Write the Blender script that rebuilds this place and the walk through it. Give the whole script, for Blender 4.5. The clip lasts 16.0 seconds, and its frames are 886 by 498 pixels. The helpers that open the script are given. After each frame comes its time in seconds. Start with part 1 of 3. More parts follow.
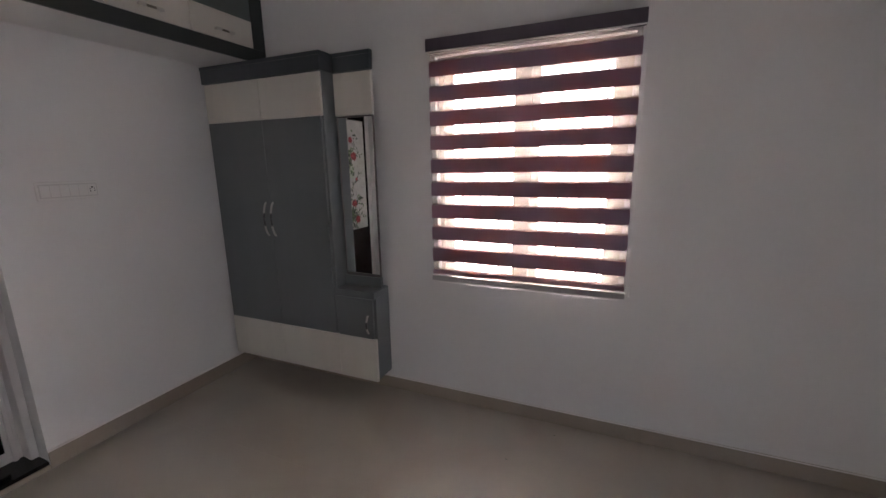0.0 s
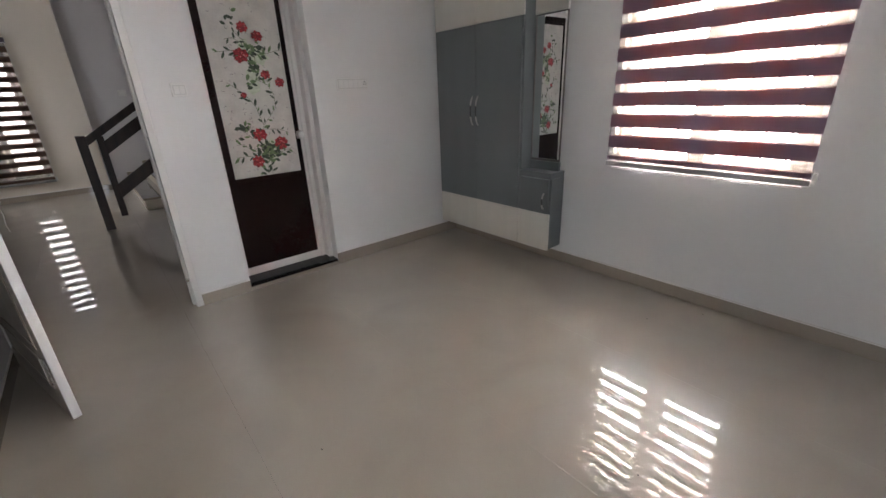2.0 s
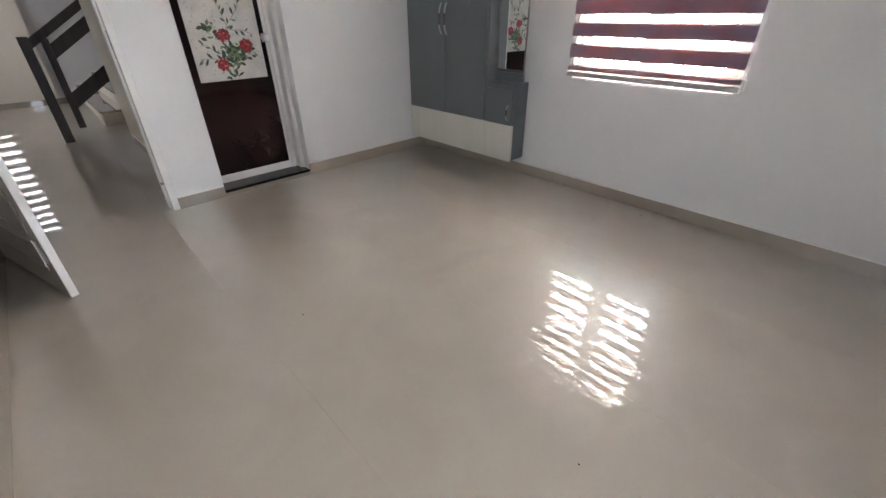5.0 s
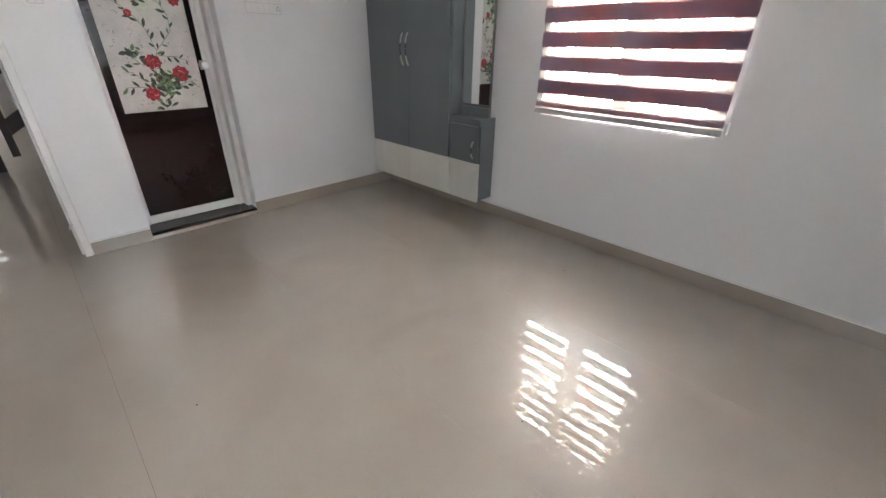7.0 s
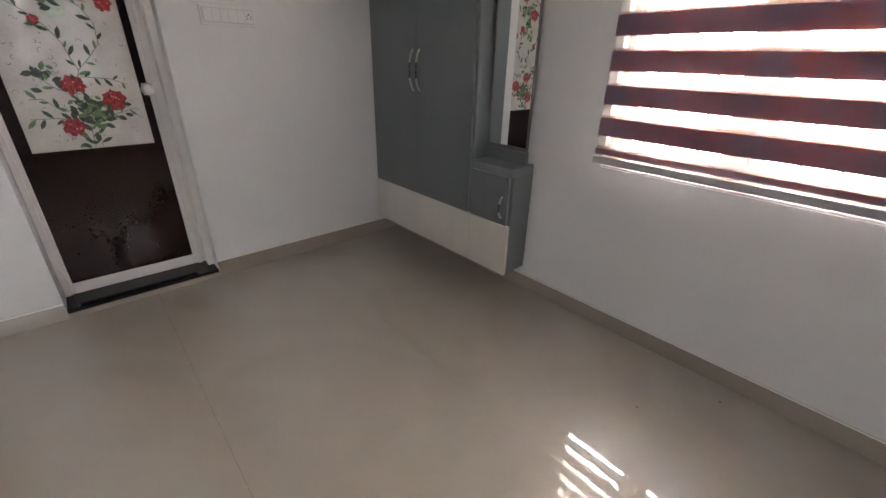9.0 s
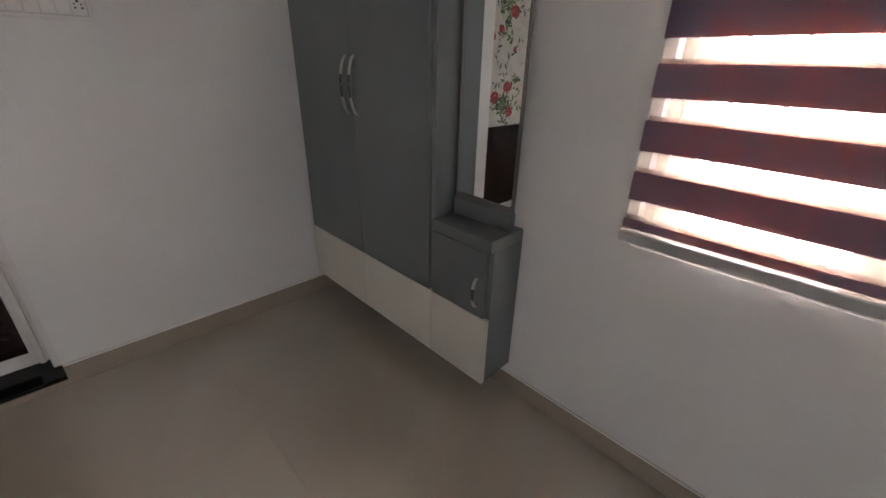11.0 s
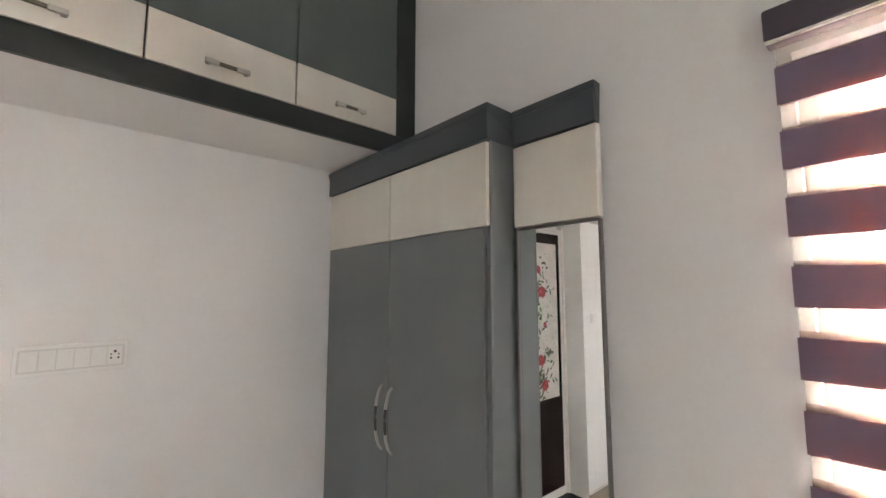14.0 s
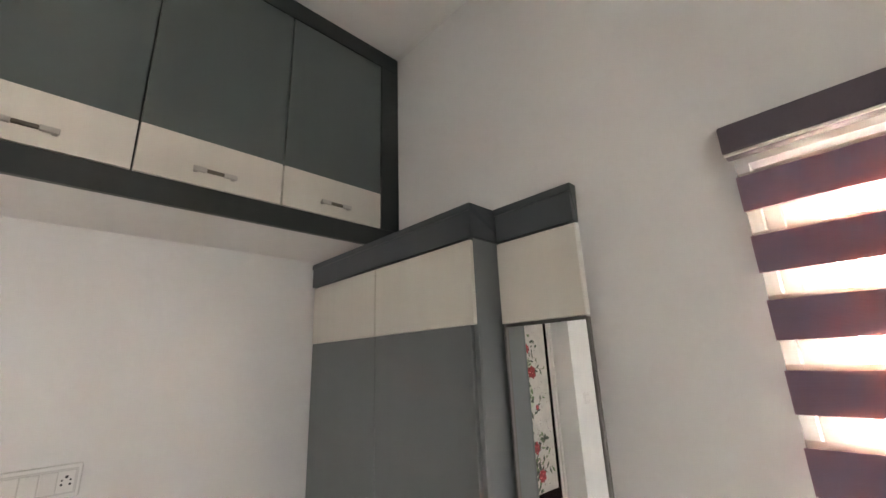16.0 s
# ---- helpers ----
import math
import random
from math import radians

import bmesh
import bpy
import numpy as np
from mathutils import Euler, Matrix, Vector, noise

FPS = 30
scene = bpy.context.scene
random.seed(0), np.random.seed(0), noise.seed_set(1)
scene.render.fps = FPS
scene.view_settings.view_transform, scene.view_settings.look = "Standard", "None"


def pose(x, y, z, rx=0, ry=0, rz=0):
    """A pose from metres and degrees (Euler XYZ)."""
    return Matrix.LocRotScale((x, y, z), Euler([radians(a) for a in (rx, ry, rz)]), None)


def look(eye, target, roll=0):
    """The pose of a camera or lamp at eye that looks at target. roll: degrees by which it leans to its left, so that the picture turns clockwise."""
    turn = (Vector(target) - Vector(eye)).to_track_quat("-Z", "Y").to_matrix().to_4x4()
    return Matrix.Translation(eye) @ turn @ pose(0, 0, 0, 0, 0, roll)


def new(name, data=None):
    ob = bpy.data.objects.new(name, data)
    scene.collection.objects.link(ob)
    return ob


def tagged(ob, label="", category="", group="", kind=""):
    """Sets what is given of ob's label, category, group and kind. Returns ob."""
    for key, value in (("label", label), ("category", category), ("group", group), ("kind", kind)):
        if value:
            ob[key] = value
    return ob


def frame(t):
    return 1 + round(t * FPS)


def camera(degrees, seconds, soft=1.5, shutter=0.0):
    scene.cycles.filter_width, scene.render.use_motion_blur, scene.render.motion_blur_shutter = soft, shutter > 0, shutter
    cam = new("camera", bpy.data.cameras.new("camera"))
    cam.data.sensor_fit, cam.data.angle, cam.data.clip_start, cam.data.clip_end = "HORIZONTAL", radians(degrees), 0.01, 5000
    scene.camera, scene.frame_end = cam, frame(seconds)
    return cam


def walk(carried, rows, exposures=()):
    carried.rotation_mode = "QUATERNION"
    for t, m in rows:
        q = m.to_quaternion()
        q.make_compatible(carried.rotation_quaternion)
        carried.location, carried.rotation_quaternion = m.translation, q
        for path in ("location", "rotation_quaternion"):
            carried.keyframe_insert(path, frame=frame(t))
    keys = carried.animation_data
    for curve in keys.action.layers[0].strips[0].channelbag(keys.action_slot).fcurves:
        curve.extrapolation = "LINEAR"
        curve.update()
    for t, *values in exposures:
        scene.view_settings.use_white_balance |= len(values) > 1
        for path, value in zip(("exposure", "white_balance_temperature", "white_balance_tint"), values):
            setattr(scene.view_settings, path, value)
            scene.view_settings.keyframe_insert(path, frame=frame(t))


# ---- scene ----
cam = camera(95.0, 16.0)
PATH = [
    (0, (0.297, 0.415, 1.592), (-0.474, 2.214, 1.178), -1.0),
    (0.5, (0.348, 0.212, 1.513), (-0.748, 1.824, 1.062), -1.0),
    (1, (0.484, 0.086, 1.501), (-0.797, 1.529, 0.975), -1.4),
    (1.5, (0.6, 0.001, 1.468), (-0.786, 1.319, 0.883), -0.8),
    (2, (0.733, -0.083, 1.389), (-0.704, 1.108, 0.67), -2.3),
    (2.5, (0.828, -0.119, 1.327), (-0.625, 0.961, 0.479), -3.0),
    (3, (0.887, -0.18, 1.301), (-0.619, 0.75, 0.372), -1.0),
    (3.5, (0.912, -0.234, 1.282), (-0.505, 0.846, 0.374), -0.9),
    (4, (0.958, -0.258, 1.283), (-0.398, 0.871, 0.342), -0.5),
    (4.5, (0.987, -0.25, 1.279), (-0.325, 0.889, 0.287), -1.2),
    (4.7, (0.993, -0.254, 1.284), (-0.271, 0.917, 0.269), -0.4),
    (7, (0.861, 0.198, 1.277), (-0.396, 1.463, 0.371), 0.7),
    (7.5, (0.661, 0.294, 1.287), (-0.645, 1.533, 0.416), 0.4),
    (8, (0.515, 0.475, 1.288), (-0.843, 1.67, 0.435), -0.8),
    (8.5, (0.38, 0.727, 1.338), (-1.022, 1.843, 0.451), -0.4),
    (9, (0.222, 0.874, 1.293), (-1.128, 2.083, 0.446), 1.2),
    (11.5, (-0.469, 1.639, 1.375), (-1.757, 2.92, 0.539), 1.5),
    (12, (-0.602, 1.672, 1.446), (-1.954, 2.955, 0.721), 1.2),
    (12.5, (-0.648, 1.674, 1.504), (-2.091, 2.958, 0.984), 0.9),
    (13, (-0.655, 1.682, 1.55), (-2.136, 2.994, 1.252), 1.3),
    (13.5, (-0.642, 1.691, 1.645), (-2.135, 3.022, 1.615), 0.6),
    (14, (-0.616, 1.657, 1.703), (-2.098, 2.984, 1.905), 0.0),
    (14.5, (-0.599, 1.637, 1.736), (-2.057, 2.951, 2.123), -0.5),
    (15, (-0.584, 1.615, 1.779), (-2.007, 2.906, 2.333), -1.5),
    (15.5, (-0.58, 1.605, 1.797), (-1.97, 2.878, 2.464), -1.7),
    (16, (-0.616, 1.65, 1.79), (-1.994, 2.996, 2.328), -2.2),
]
EXPOSURES = [(0, 1.43, 6640, 23), (1.5, 1.95, 6610, 19), (2.5, 2.18, 6500, 15), (4.5, 2.48, 6450, 15), (7, 2.58, 6450, 15), (8, 2.29, 6550, 15), (9, 2.08, 6740, 18), (11.5, 1.75, 6920, 19), (12.5, 2.38, 6960, 17), (13.5, 3.0, 6850, 16), (14.5, 2.8, 7200, 16), (16, 2.85, 7200, 16)]
GLOW = 32.0
walk(cam, [(t, look(eye, target, roll)) for t, eye, target, roll in PATH], EXPOSURES)

# ---- light ----
world = bpy.data.worlds.new("sky")
scene.world = world
world.use_nodes = True
wn = world.node_tree
sky = wn.nodes.new("ShaderNodeTexSky")
sky.sky_type, sky.sun_disc = "NISHITA", False
sky.sun_elevation, sky.sun_rotation = radians(84), radians(212)
wn.links.new(sky.outputs[0], wn.nodes["Background"].inputs[0])
wn.nodes["Background"].inputs[1].default_value = 0.12

sun = new("sun", bpy.data.lights.new("sun", "SUN"))
sun.data.energy, sun.data.angle, sun.data.color = 2.0, radians(2.0), (1.0, 0.95, 0.88)
sun.matrix_world = look((-1, -1.6, 20), (0, 0, 0))

# ---- materials ----
def node_material(name):
    m = bpy.data.materials.new(name)
    m.use_nodes = True
    n = m.node_tree
    return m, n, n.nodes["Principled BSDF"]


def surface(name, colour, rough=0.5, metal=0.0, vary=0.06, scale=2.0, grain=60.0, bump=0.02, coat=0.0, stretch=(1, 1, 1), random_hue=0.0, spec=0.5):
    """A plain surface with broad stains, fine grain and a slight relief."""
    m, n, p = node_material(name)
    tc = n.nodes.new("ShaderNodeTexCoord")
    mp = n.nodes.new("ShaderNodeMapping")
    mp.inputs["Scale"].default_value = stretch
    n.links.new(tc.outputs["Object"], mp.inputs[0])
    big, fine = n.nodes.new("ShaderNodeTexNoise"), n.nodes.new("ShaderNodeTexNoise")
    big.inputs["Scale"].default_value, fine.inputs["Scale"].default_value = scale, grain
    big.inputs["Detail"].default_value, fine.inputs["Detail"].default_value = 4, 3
    for t in (big, fine):
        n.links.new(mp.outputs[0], t.inputs["Vector"])
    mixf = n.nodes.new("ShaderNodeMath")
    mixf.operation = "MULTIPLY_ADD"
    mixf.inputs[1].default_value, mixf.inputs[2].default_value = 0.35, 0.0
    n.links.new(fine.outputs["Fac"], mixf.inputs[0])
    add = n.nodes.new("ShaderNodeMath")
    add.operation = "ADD"
    n.links.new(big.outputs["Fac"], add.inputs[0])
    n.links.new(mixf.outputs[0], add.inputs[1])
    ramp = n.nodes.new("ShaderNodeValToRGB")
    lo, hi = [max(0, c * (1 - vary)) for c in colour], [min(1, c * (1 + vary)) for c in colour]
    ramp.color_ramp.elements[0].position, ramp.color_ramp.elements[1].position = 0.45, 0.9
    ramp.color_ramp.elements[0].color, ramp.color_ramp.elements[1].color = (*lo, 1), (*hi, 1)
    n.links.new(add.outputs[0], ramp.inputs[0])
    out = ramp.outputs[0]
    if random_hue:
        info = n.nodes.new("ShaderNodeObjectInfo")
        sc = n.nodes.new("ShaderNodeMapRange")
        sc.inputs["To Min"].default_value, sc.inputs["To Max"].default_value = 1 - random_hue, 1 + random_hue
        n.links.new(info.outputs["Random"], sc.inputs[0])
        hsv = n.nodes.new("ShaderNodeHueSaturation")
        n.links.new(sc.outputs[0], hsv.inputs["Value"])
        n.links.new(out, hsv.inputs["Color"])
        out = hsv.outputs[0]
    n.links.new(out, p.inputs["Base Color"])
    p.inputs["Roughness"].default_value, p.inputs["Metallic"].default_value = rough, metal
    p.inputs["Coat Weight"].default_value = coat
    p.inputs["Coat Roughness"].default_value = 0.03
    p.inputs["Specular IOR Level"].default_value = spec
    if bump:
        b = n.nodes.new("ShaderNodeBump")
        b.inputs["Strength"].default_value, b.inputs["Distance"].default_value = 0.5, bump * 0.05
        n.links.new(add.outputs[0], b.inputs["Height"])
        n.links.new(b.outputs[0], p.inputs["Normal"])
    return m


def floor_tile_material():
    m, n, p = node_material("vitrified_tile")
    geo = n.nodes.new("ShaderNodeNewGeometry")
    cloud, speck = n.nodes.new("ShaderNodeTexNoise"), n.nodes.new("ShaderNodeTexNoise")
    cloud.inputs["Scale"].default_value, cloud.inputs["Detail"].default_value, cloud.inputs["Distortion"].default_value = 1.6, 6, 1.2
    speck.inputs["Scale"].default_value, speck.inputs["Detail"].default_value = 170, 2
    for t in (cloud, speck):
        n.links.new(geo.outputs["Position"], t.inputs["Vector"])
    ramp = n.nodes.new("ShaderNodeValToRGB")
    ramp.color_ramp.elements[0].position, ramp.color_ramp.elements[1].position = 0.3, 0.75
    ramp.color_ramp.elements[0].color, ramp.color_ramp.elements[1].color = (*TILE_LOW, 1), (*TILE_HIGH, 1)
    n.links.new(cloud.outputs["Fac"], ramp.inputs[0])
    mixc = n.nodes.new("ShaderNodeMixRGB")
    mixc.blend_type, mixc.inputs[0].default_value = "OVERLAY", 0.06
    n.links.new(ramp.outputs[0], mixc.inputs[1])
    n.links.new(speck.outputs["Fac"], mixc.inputs[2])
    n.links.new(mixc.outputs[0], p.inputs["Base Color"])
    p.inputs["Roughness"].default_value = 0.3
    p.inputs["Specular IOR Level"].default_value = 0.95
    p.inputs["Coat Weight"].default_value, p.inputs["Coat Roughness"].default_value, p.inputs["Coat IOR"].default_value = 1.0, 0.006, 1.78
    return m


def cloth(name, colour, through_colour, see, light_through):
    """Blind cloth: partly open weave, partly translucent thread."""
    m, n, p = node_material(name)
    nodes, links = n.nodes, n.links
    tc, wv = nodes.new("ShaderNodeTexCoord"), nodes.new("ShaderNodeTexWave")
    wv.bands_direction = "Z"
    wv.inputs["Scale"].default_value, wv.inputs["Distortion"].default_value = 130, 0.6
    links.new(tc.outputs["Object"], wv.inputs["Vector"])
    ramp = nodes.new("ShaderNodeValToRGB")
    ramp.color_ramp.elements[0].color = (*[c * 0.8 for c in colour], 1)
    ramp.color_ramp.elements[1].color = (*colour, 1)
    links.new(wv.outputs["Fac"], ramp.inputs[0])
    links.new(ramp.outputs[0], p.inputs["Base Color"])
    p.inputs["Roughness"].default_value = 0.8
    tr, tp = nodes.new("ShaderNodeBsdfTranslucent"), nodes.new("ShaderNodeBsdfTransparent")
    tr.inputs[0].default_value, tp.inputs[0].default_value = (*through_colour, 1), (1, 1, 1, 1)
    m1, m2 = nodes.new("ShaderNodeMixShader"), nodes.new("ShaderNodeMixShader")
    m1.inputs[0].default_value, m2.inputs[0].default_value = light_through, see
    links.new(p.outputs[0], m1.inputs[1])
    links.new(tr.outputs[0], m1.inputs[2])
    links.new(m1.outputs[0], m2.inputs[1])
    links.new(tp.outputs[0], m2.inputs[2])
    links.new(m2.outputs[0], nodes["Material Output"].inputs["Surface"])
    return m


def glow(name, top, bottom, strength, z0, z1):
    """Bright overcast distance outside a window; also serves the added fill glows."""
    m, n, p = node_material(name)
    tc, sep = n.nodes.new("ShaderNodeTexCoord"), n.nodes.new("ShaderNodeSeparateXYZ")
    n.links.new(tc.outputs["Object"], sep.inputs[0])
    mr = n.nodes.new("ShaderNodeMapRange")
    mr.inputs["From Min"].default_value, mr.inputs["From Max"].default_value = z0, z1
    n.links.new(sep.outputs["Z"], mr.inputs[0])
    ramp = n.nodes.new("ShaderNodeValToRGB")
    ramp.color_ramp.elements[0].color, ramp.color_ramp.elements[1].color = (*bottom, 1), (*top, 1)
    n.links.new(mr.outputs[0], ramp.inputs[0])
    e = n.nodes.new("ShaderNodeEmission")
    e.inputs[1].default_value = strength
    n.links.new(ramp.outputs[0], e.inputs[0])
    n.links.new(e.outputs[0], n.nodes["Material Output"].inputs["Surface"])
    return m


TILE_LOW, TILE_HIGH = (0.36, 0.308, 0.243), (0.42, 0.365, 0.296)
WALL = surface("wall_paint", (0.73, 0.72, 0.7), 0.6, vary=0.025, scale=1.2, grain=40, bump=0.002, coat=0.12)
WALL_GREY = surface("stair_wall_paint", (0.62, 0.6, 0.6), 0.75, vary=0.03, scale=1.2, grain=90, bump=0.008)
WALL_CREAM = surface("hall_wall_paint", (0.77, 0.7, 0.6), 0.75, vary=0.03, scale=1.2, grain=220, bump=0.03)
CEIL = surface("ceiling_paint", (0.8, 0.79, 0.77), 0.85, vary=0.02, scale=1.0, grain=160, bump=0.02)
TILE = floor_tile_material()
GROUT = surface("grout", (0.1, 0.085, 0.07), 0.9)
PAVING = surface("added_outer_paving", (0.3, 0.26, 0.21), 0.8)
SKIRT = surface("skirting_tile", (0.34, 0.29, 0.235), 0.02, vary=0.08, scale=2, bump=0.0, spec=0.8, coat=1.0)
SKIRT_TOP = surface("skirting_putty", (0.78, 0.75, 0.7), 0.8)
GREY = surface("grey_laminate", (0.142, 0.157, 0.157), 0.42, vary=0.05, scale=1.5, grain=260, bump=0.015, stretch=(3, 3, 0.4))
GREY_DARK = surface("charcoal_laminate", (0.058, 0.067, 0.073), 0.38, vary=0.06, scale=1.5, grain=200, bump=0.015)
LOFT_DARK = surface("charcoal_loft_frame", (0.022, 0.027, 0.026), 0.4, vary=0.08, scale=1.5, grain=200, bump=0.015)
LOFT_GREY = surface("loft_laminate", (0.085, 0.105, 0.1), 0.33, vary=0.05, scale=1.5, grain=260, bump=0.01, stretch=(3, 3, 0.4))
CREAM = surface("cream_laminate", (0.62, 0.59, 0.52), 0.4, vary=0.028, scale=3, grain=70, bump=0.02, stretch=(4, 4, 0.25))
CREAM_EDGE = surface("cream_edge_band", (0.75, 0.73, 0.68), 0.4)
RAIL = surface("grey_metal_rail", (0.4, 0.39, 0.38), 0.35, bump=0)
FRAME_METAL = surface("mirror_frame_metal", (0.14, 0.128, 0.12), 0.4, metal=0.2, vary=0.05, bump=0)
CHROME = surface("brushed_steel", (0.72, 0.71, 0.68), 0.22, metal=1.0, vary=0.04, bump=0)
HANDLE_STEEL = surface("satin_handle_steel", (0.5, 0.48, 0.44), 0.38, metal=0.9, vary=0.06, bump=0)
GRIP_BROWN = surface("brown_grip", (0.12, 0.105, 0.08), 0.4, metal=0.3, bump=0)
BLACK_METAL = surface("black_door_furniture", (0.02, 0.018, 0.018), 0.35, metal=0.3, bump=0)
STEEL_DARK = surface("dark_steel_grip", (0.1, 0.1, 0.1), 0.3, metal=0.8, bump=0)
BROWN_PVC = surface("brown_pvc", (0.014, 0.005, 0.005), 0.07, vary=0.12, scale=2, grain=90, bump=0.0, spec=0.3)
WHITE_PVC = surface("white_pvc", (0.7, 0.67, 0.64), 0.35, vary=0.03, bump=0.005)
WHITE_PAINT = surface("white_enamel", (0.74, 0.72, 0.69), 0.4, vary=0.03, bump=0.01)
POSTER = surface("printed_panel", (0.56, 0.535, 0.49), 0.04, vary=0.12, scale=9, grain=70, bump=0.0, spec=0.6)
PETAL = surface("red_petal_print", (0.29, 0.014, 0.018), 0.35, vary=0.8, scale=70, grain=160, bump=0)
PETAL_DARK = surface("dark_red_print", (0.16, 0.004, 0.01), 0.35, vary=0.4, scale=40, bump=0)
PETAL_PALE = surface("pink_print", (0.75, 0.25, 0.24), 0.35, vary=0.3, scale=40, bump=0)
LEAF = surface("green_leaf_print", (0.032, 0.05, 0.03), 0.35, vary=0.6, scale=40, bump=0)
LEAF_LIGHT = surface("pale_leaf_print", (0.11, 0.17, 0.075), 0.35, vary=0.4, scale=40, bump=0)
STEM = surface("stem_print", (0.16, 0.17, 0.12), 0.35, vary=0.4, scale=40, bump=0)
WASH = surface("pale_green_wash_print", (0.5, 0.54, 0.42), 0.1, vary=0.12, scale=30, bump=0)
SPECK = surface("grey_fleck_print", (0.17, 0.165, 0.155), 0.35, vary=0.3, scale=40, bump=0)
GRANITE = surface("black_granite", (0.014, 0.011, 0.010), 0.12, vary=0.5, scale=30, grain=300, bump=0, spec=0.3)
WOOD_DARK = surface("dark_stained_wood", (0.034, 0.017, 0.012), 0.45, vary=0.4, scale=3, grain=60, bump=0.02, stretch=(1, 6, 1))
LEAF_WOOD = surface("grey_brown_door_veneer", (0.3, 0.25, 0.21), 0.32, vary=0.15, scale=2, grain=60, bump=0.02, stretch=(8, 8, 0.5))
PLASTIC = surface("white_switch_plastic", (0.78, 0.77, 0.74), 0.25, vary=0.02, bump=0)
PLASTIC_GREY = surface("shaded_switch_gaps", (0.62, 0.61, 0.58), 0.3, bump=0)
PLASTIC_DARK = surface("socket_holes", (0.03, 0.03, 0.03), 0.5, bump=0)
ALU = surface("white_window_frame", (0.72, 0.7, 0.66), 0.4, vary=0.03, bump=0.005)
ALU_CREAM = surface("cream_grey_window_frame", (0.46, 0.4, 0.33), 0.4, vary=0.03, bump=0.005)
ALU_BROWN = surface("grey_brown_window_frame", (0.27, 0.235, 0.21), 0.4, vary=0.03, bump=0.005)
IRON = surface("painted_grille", (0.3, 0.28, 0.27), 0.4, vary=0.1)
CASSETTE = surface("brown_cassette_cloth", (0.1, 0.082, 0.1), 0.7, vary=0.1, grain=300, bump=0.02)
SHEER = cloth("sheer_cloth", (0.5, 0.46, 0.42), (0.8, 0.72, 0.6), 0.73, 0.15)
BAND = cloth("brown_band_cloth", (0.24, 0.195, 0.28), (0.76, 0.34, 0.26), 0.0, 0.26)
BAND_DARK = cloth("dark_brown_band_cloth", (0.06, 0.036, 0.026), (0.5, 0.3, 0.2), 0.0, 0.3)
REAR = cloth("brown_rear_cloth", (0.12, 0.09, 0.12), (0.76, 0.56, 0.46), 0.0, 0.38)
DIRT = surface("dark_speck", (0.03, 0.025, 0.02), 0.8)
MIRROR, _n, _p = node_material("mirror_glass")
_p.inputs["Base Color"].default_value = (0.88, 0.9, 0.89, 1)
_p.inputs["Metallic"].default_value, _p.inputs["Roughness"].default_value = 1.0, 0.01
GLASS, _n, _p = node_material("window_glass")
_p.inputs["Transmission Weight"].default_value, _p.inputs["Roughness"].default_value = 1.0, 0.0
_p.inputs["Base Color"].default_value, _p.inputs["IOR"].default_value = (0.97, 0.99, 0.98, 1), 1.45
SKY_GLOW = glow("bright_distance", (0.93, 0.96, 1.0), (0.5, 0.41, 0.36), GLOW, -1.3, 0.7)
EAST_GLOW = glow("bright_east_distance", (0.82, 0.93, 1.0), (0.47, 0.5, 0.52), GLOW * 0.14, -1.3, 0.7)
WEST_GLOW = glow("bright_west_distance", (0.95, 0.96, 1.0), (0.8, 0.75, 0.7), 2.2, -1.3, 0.7)
# bluish fill light for the bedroom, from an added doorway out of view
ROOM_FILL_GLOW = glow("room_fill_glow", (0.78, 0.9, 1.0), (0.76, 0.82, 0.88), 0.8, -1.3, 0.7)
# fill glow added south of the hall, out of view, to brighten it
HALL_FILL_GLOW = glow("hall_fill_glow", (0.9, 0.95, 1.0), (0.8, 0.82, 0.85), 3.0, -1.3, 0.7)


# ---- mesh helpers ----
def mesh_of(name, bm, mat):
    me = bpy.data.meshes.new(name)
    bm.normal_update()
    bm.to_mesh(me)
    bm.free()
    me.materials.append(mat)
    return me


def part(name, bm, mat, parent=None, label="", smooth=False):
    me = mesh_of(name, bm, mat)
    if smooth:
        for f in me.polygons:
            f.use_smooth = True
    ob = new(name, me)
    ob.parent = parent
    if label:
        ob["label"] = label
    return ob


def thing(name, at=(0, 0, 0), label="", category="", group="", kind="", turn=0):
    ob = new(name)
    ob.empty_display_size = 0.1
    ob.matrix_world = pose(*at, 0, 0, turn)
    return tagged(ob, label, category, group, kind)


def add_box(bm, x0, x1, y0, y1, z0, z1, bevel=0.0, segs=1):
    made = bmesh.ops.create_cube(bm, size=1.0)
    vs = made["verts"]
    for v in vs:
        v.co = Vector(((x0 + x1) / 2 + v.co.x * (x1 - x0), (y0 + y1) / 2 + v.co.y * (y1 - y0), (z0 + z1) / 2 + v.co.z * (z1 - z0)))
    if bevel:
        es = {e for v in vs for e in v.link_edges}
        bmesh.ops.bevel(bm, geom=list(es), offset=bevel, segments=segs, affect="EDGES", profile=0.5)
    return bm


def box(x0, x1, y0, y1, z0, z1, bevel=0.0, segs=1):
    return add_box(bmesh.new(), x0, x1, y0, y1, z0, z1, bevel, segs)


def boxes(rows, bevel=0.0):
    bm = bmesh.new()
    for r in rows:
        add_box(bm, *r, bevel)
    return bm


def rod(bm, a, b, r, n=10, r2=None):
    a, b = Vector(a), Vector(b)
    m = Matrix.Translation((a + b) / 2) @ (b - a).to_track_quat("Z", "Y").to_matrix().to_4x4()
    bmesh.ops.create_cone(bm, cap_ends=True, segments=n, radius1=r, radius2=r if r2 is None else r2, depth=(b - a).length, matrix=m)
    return bm


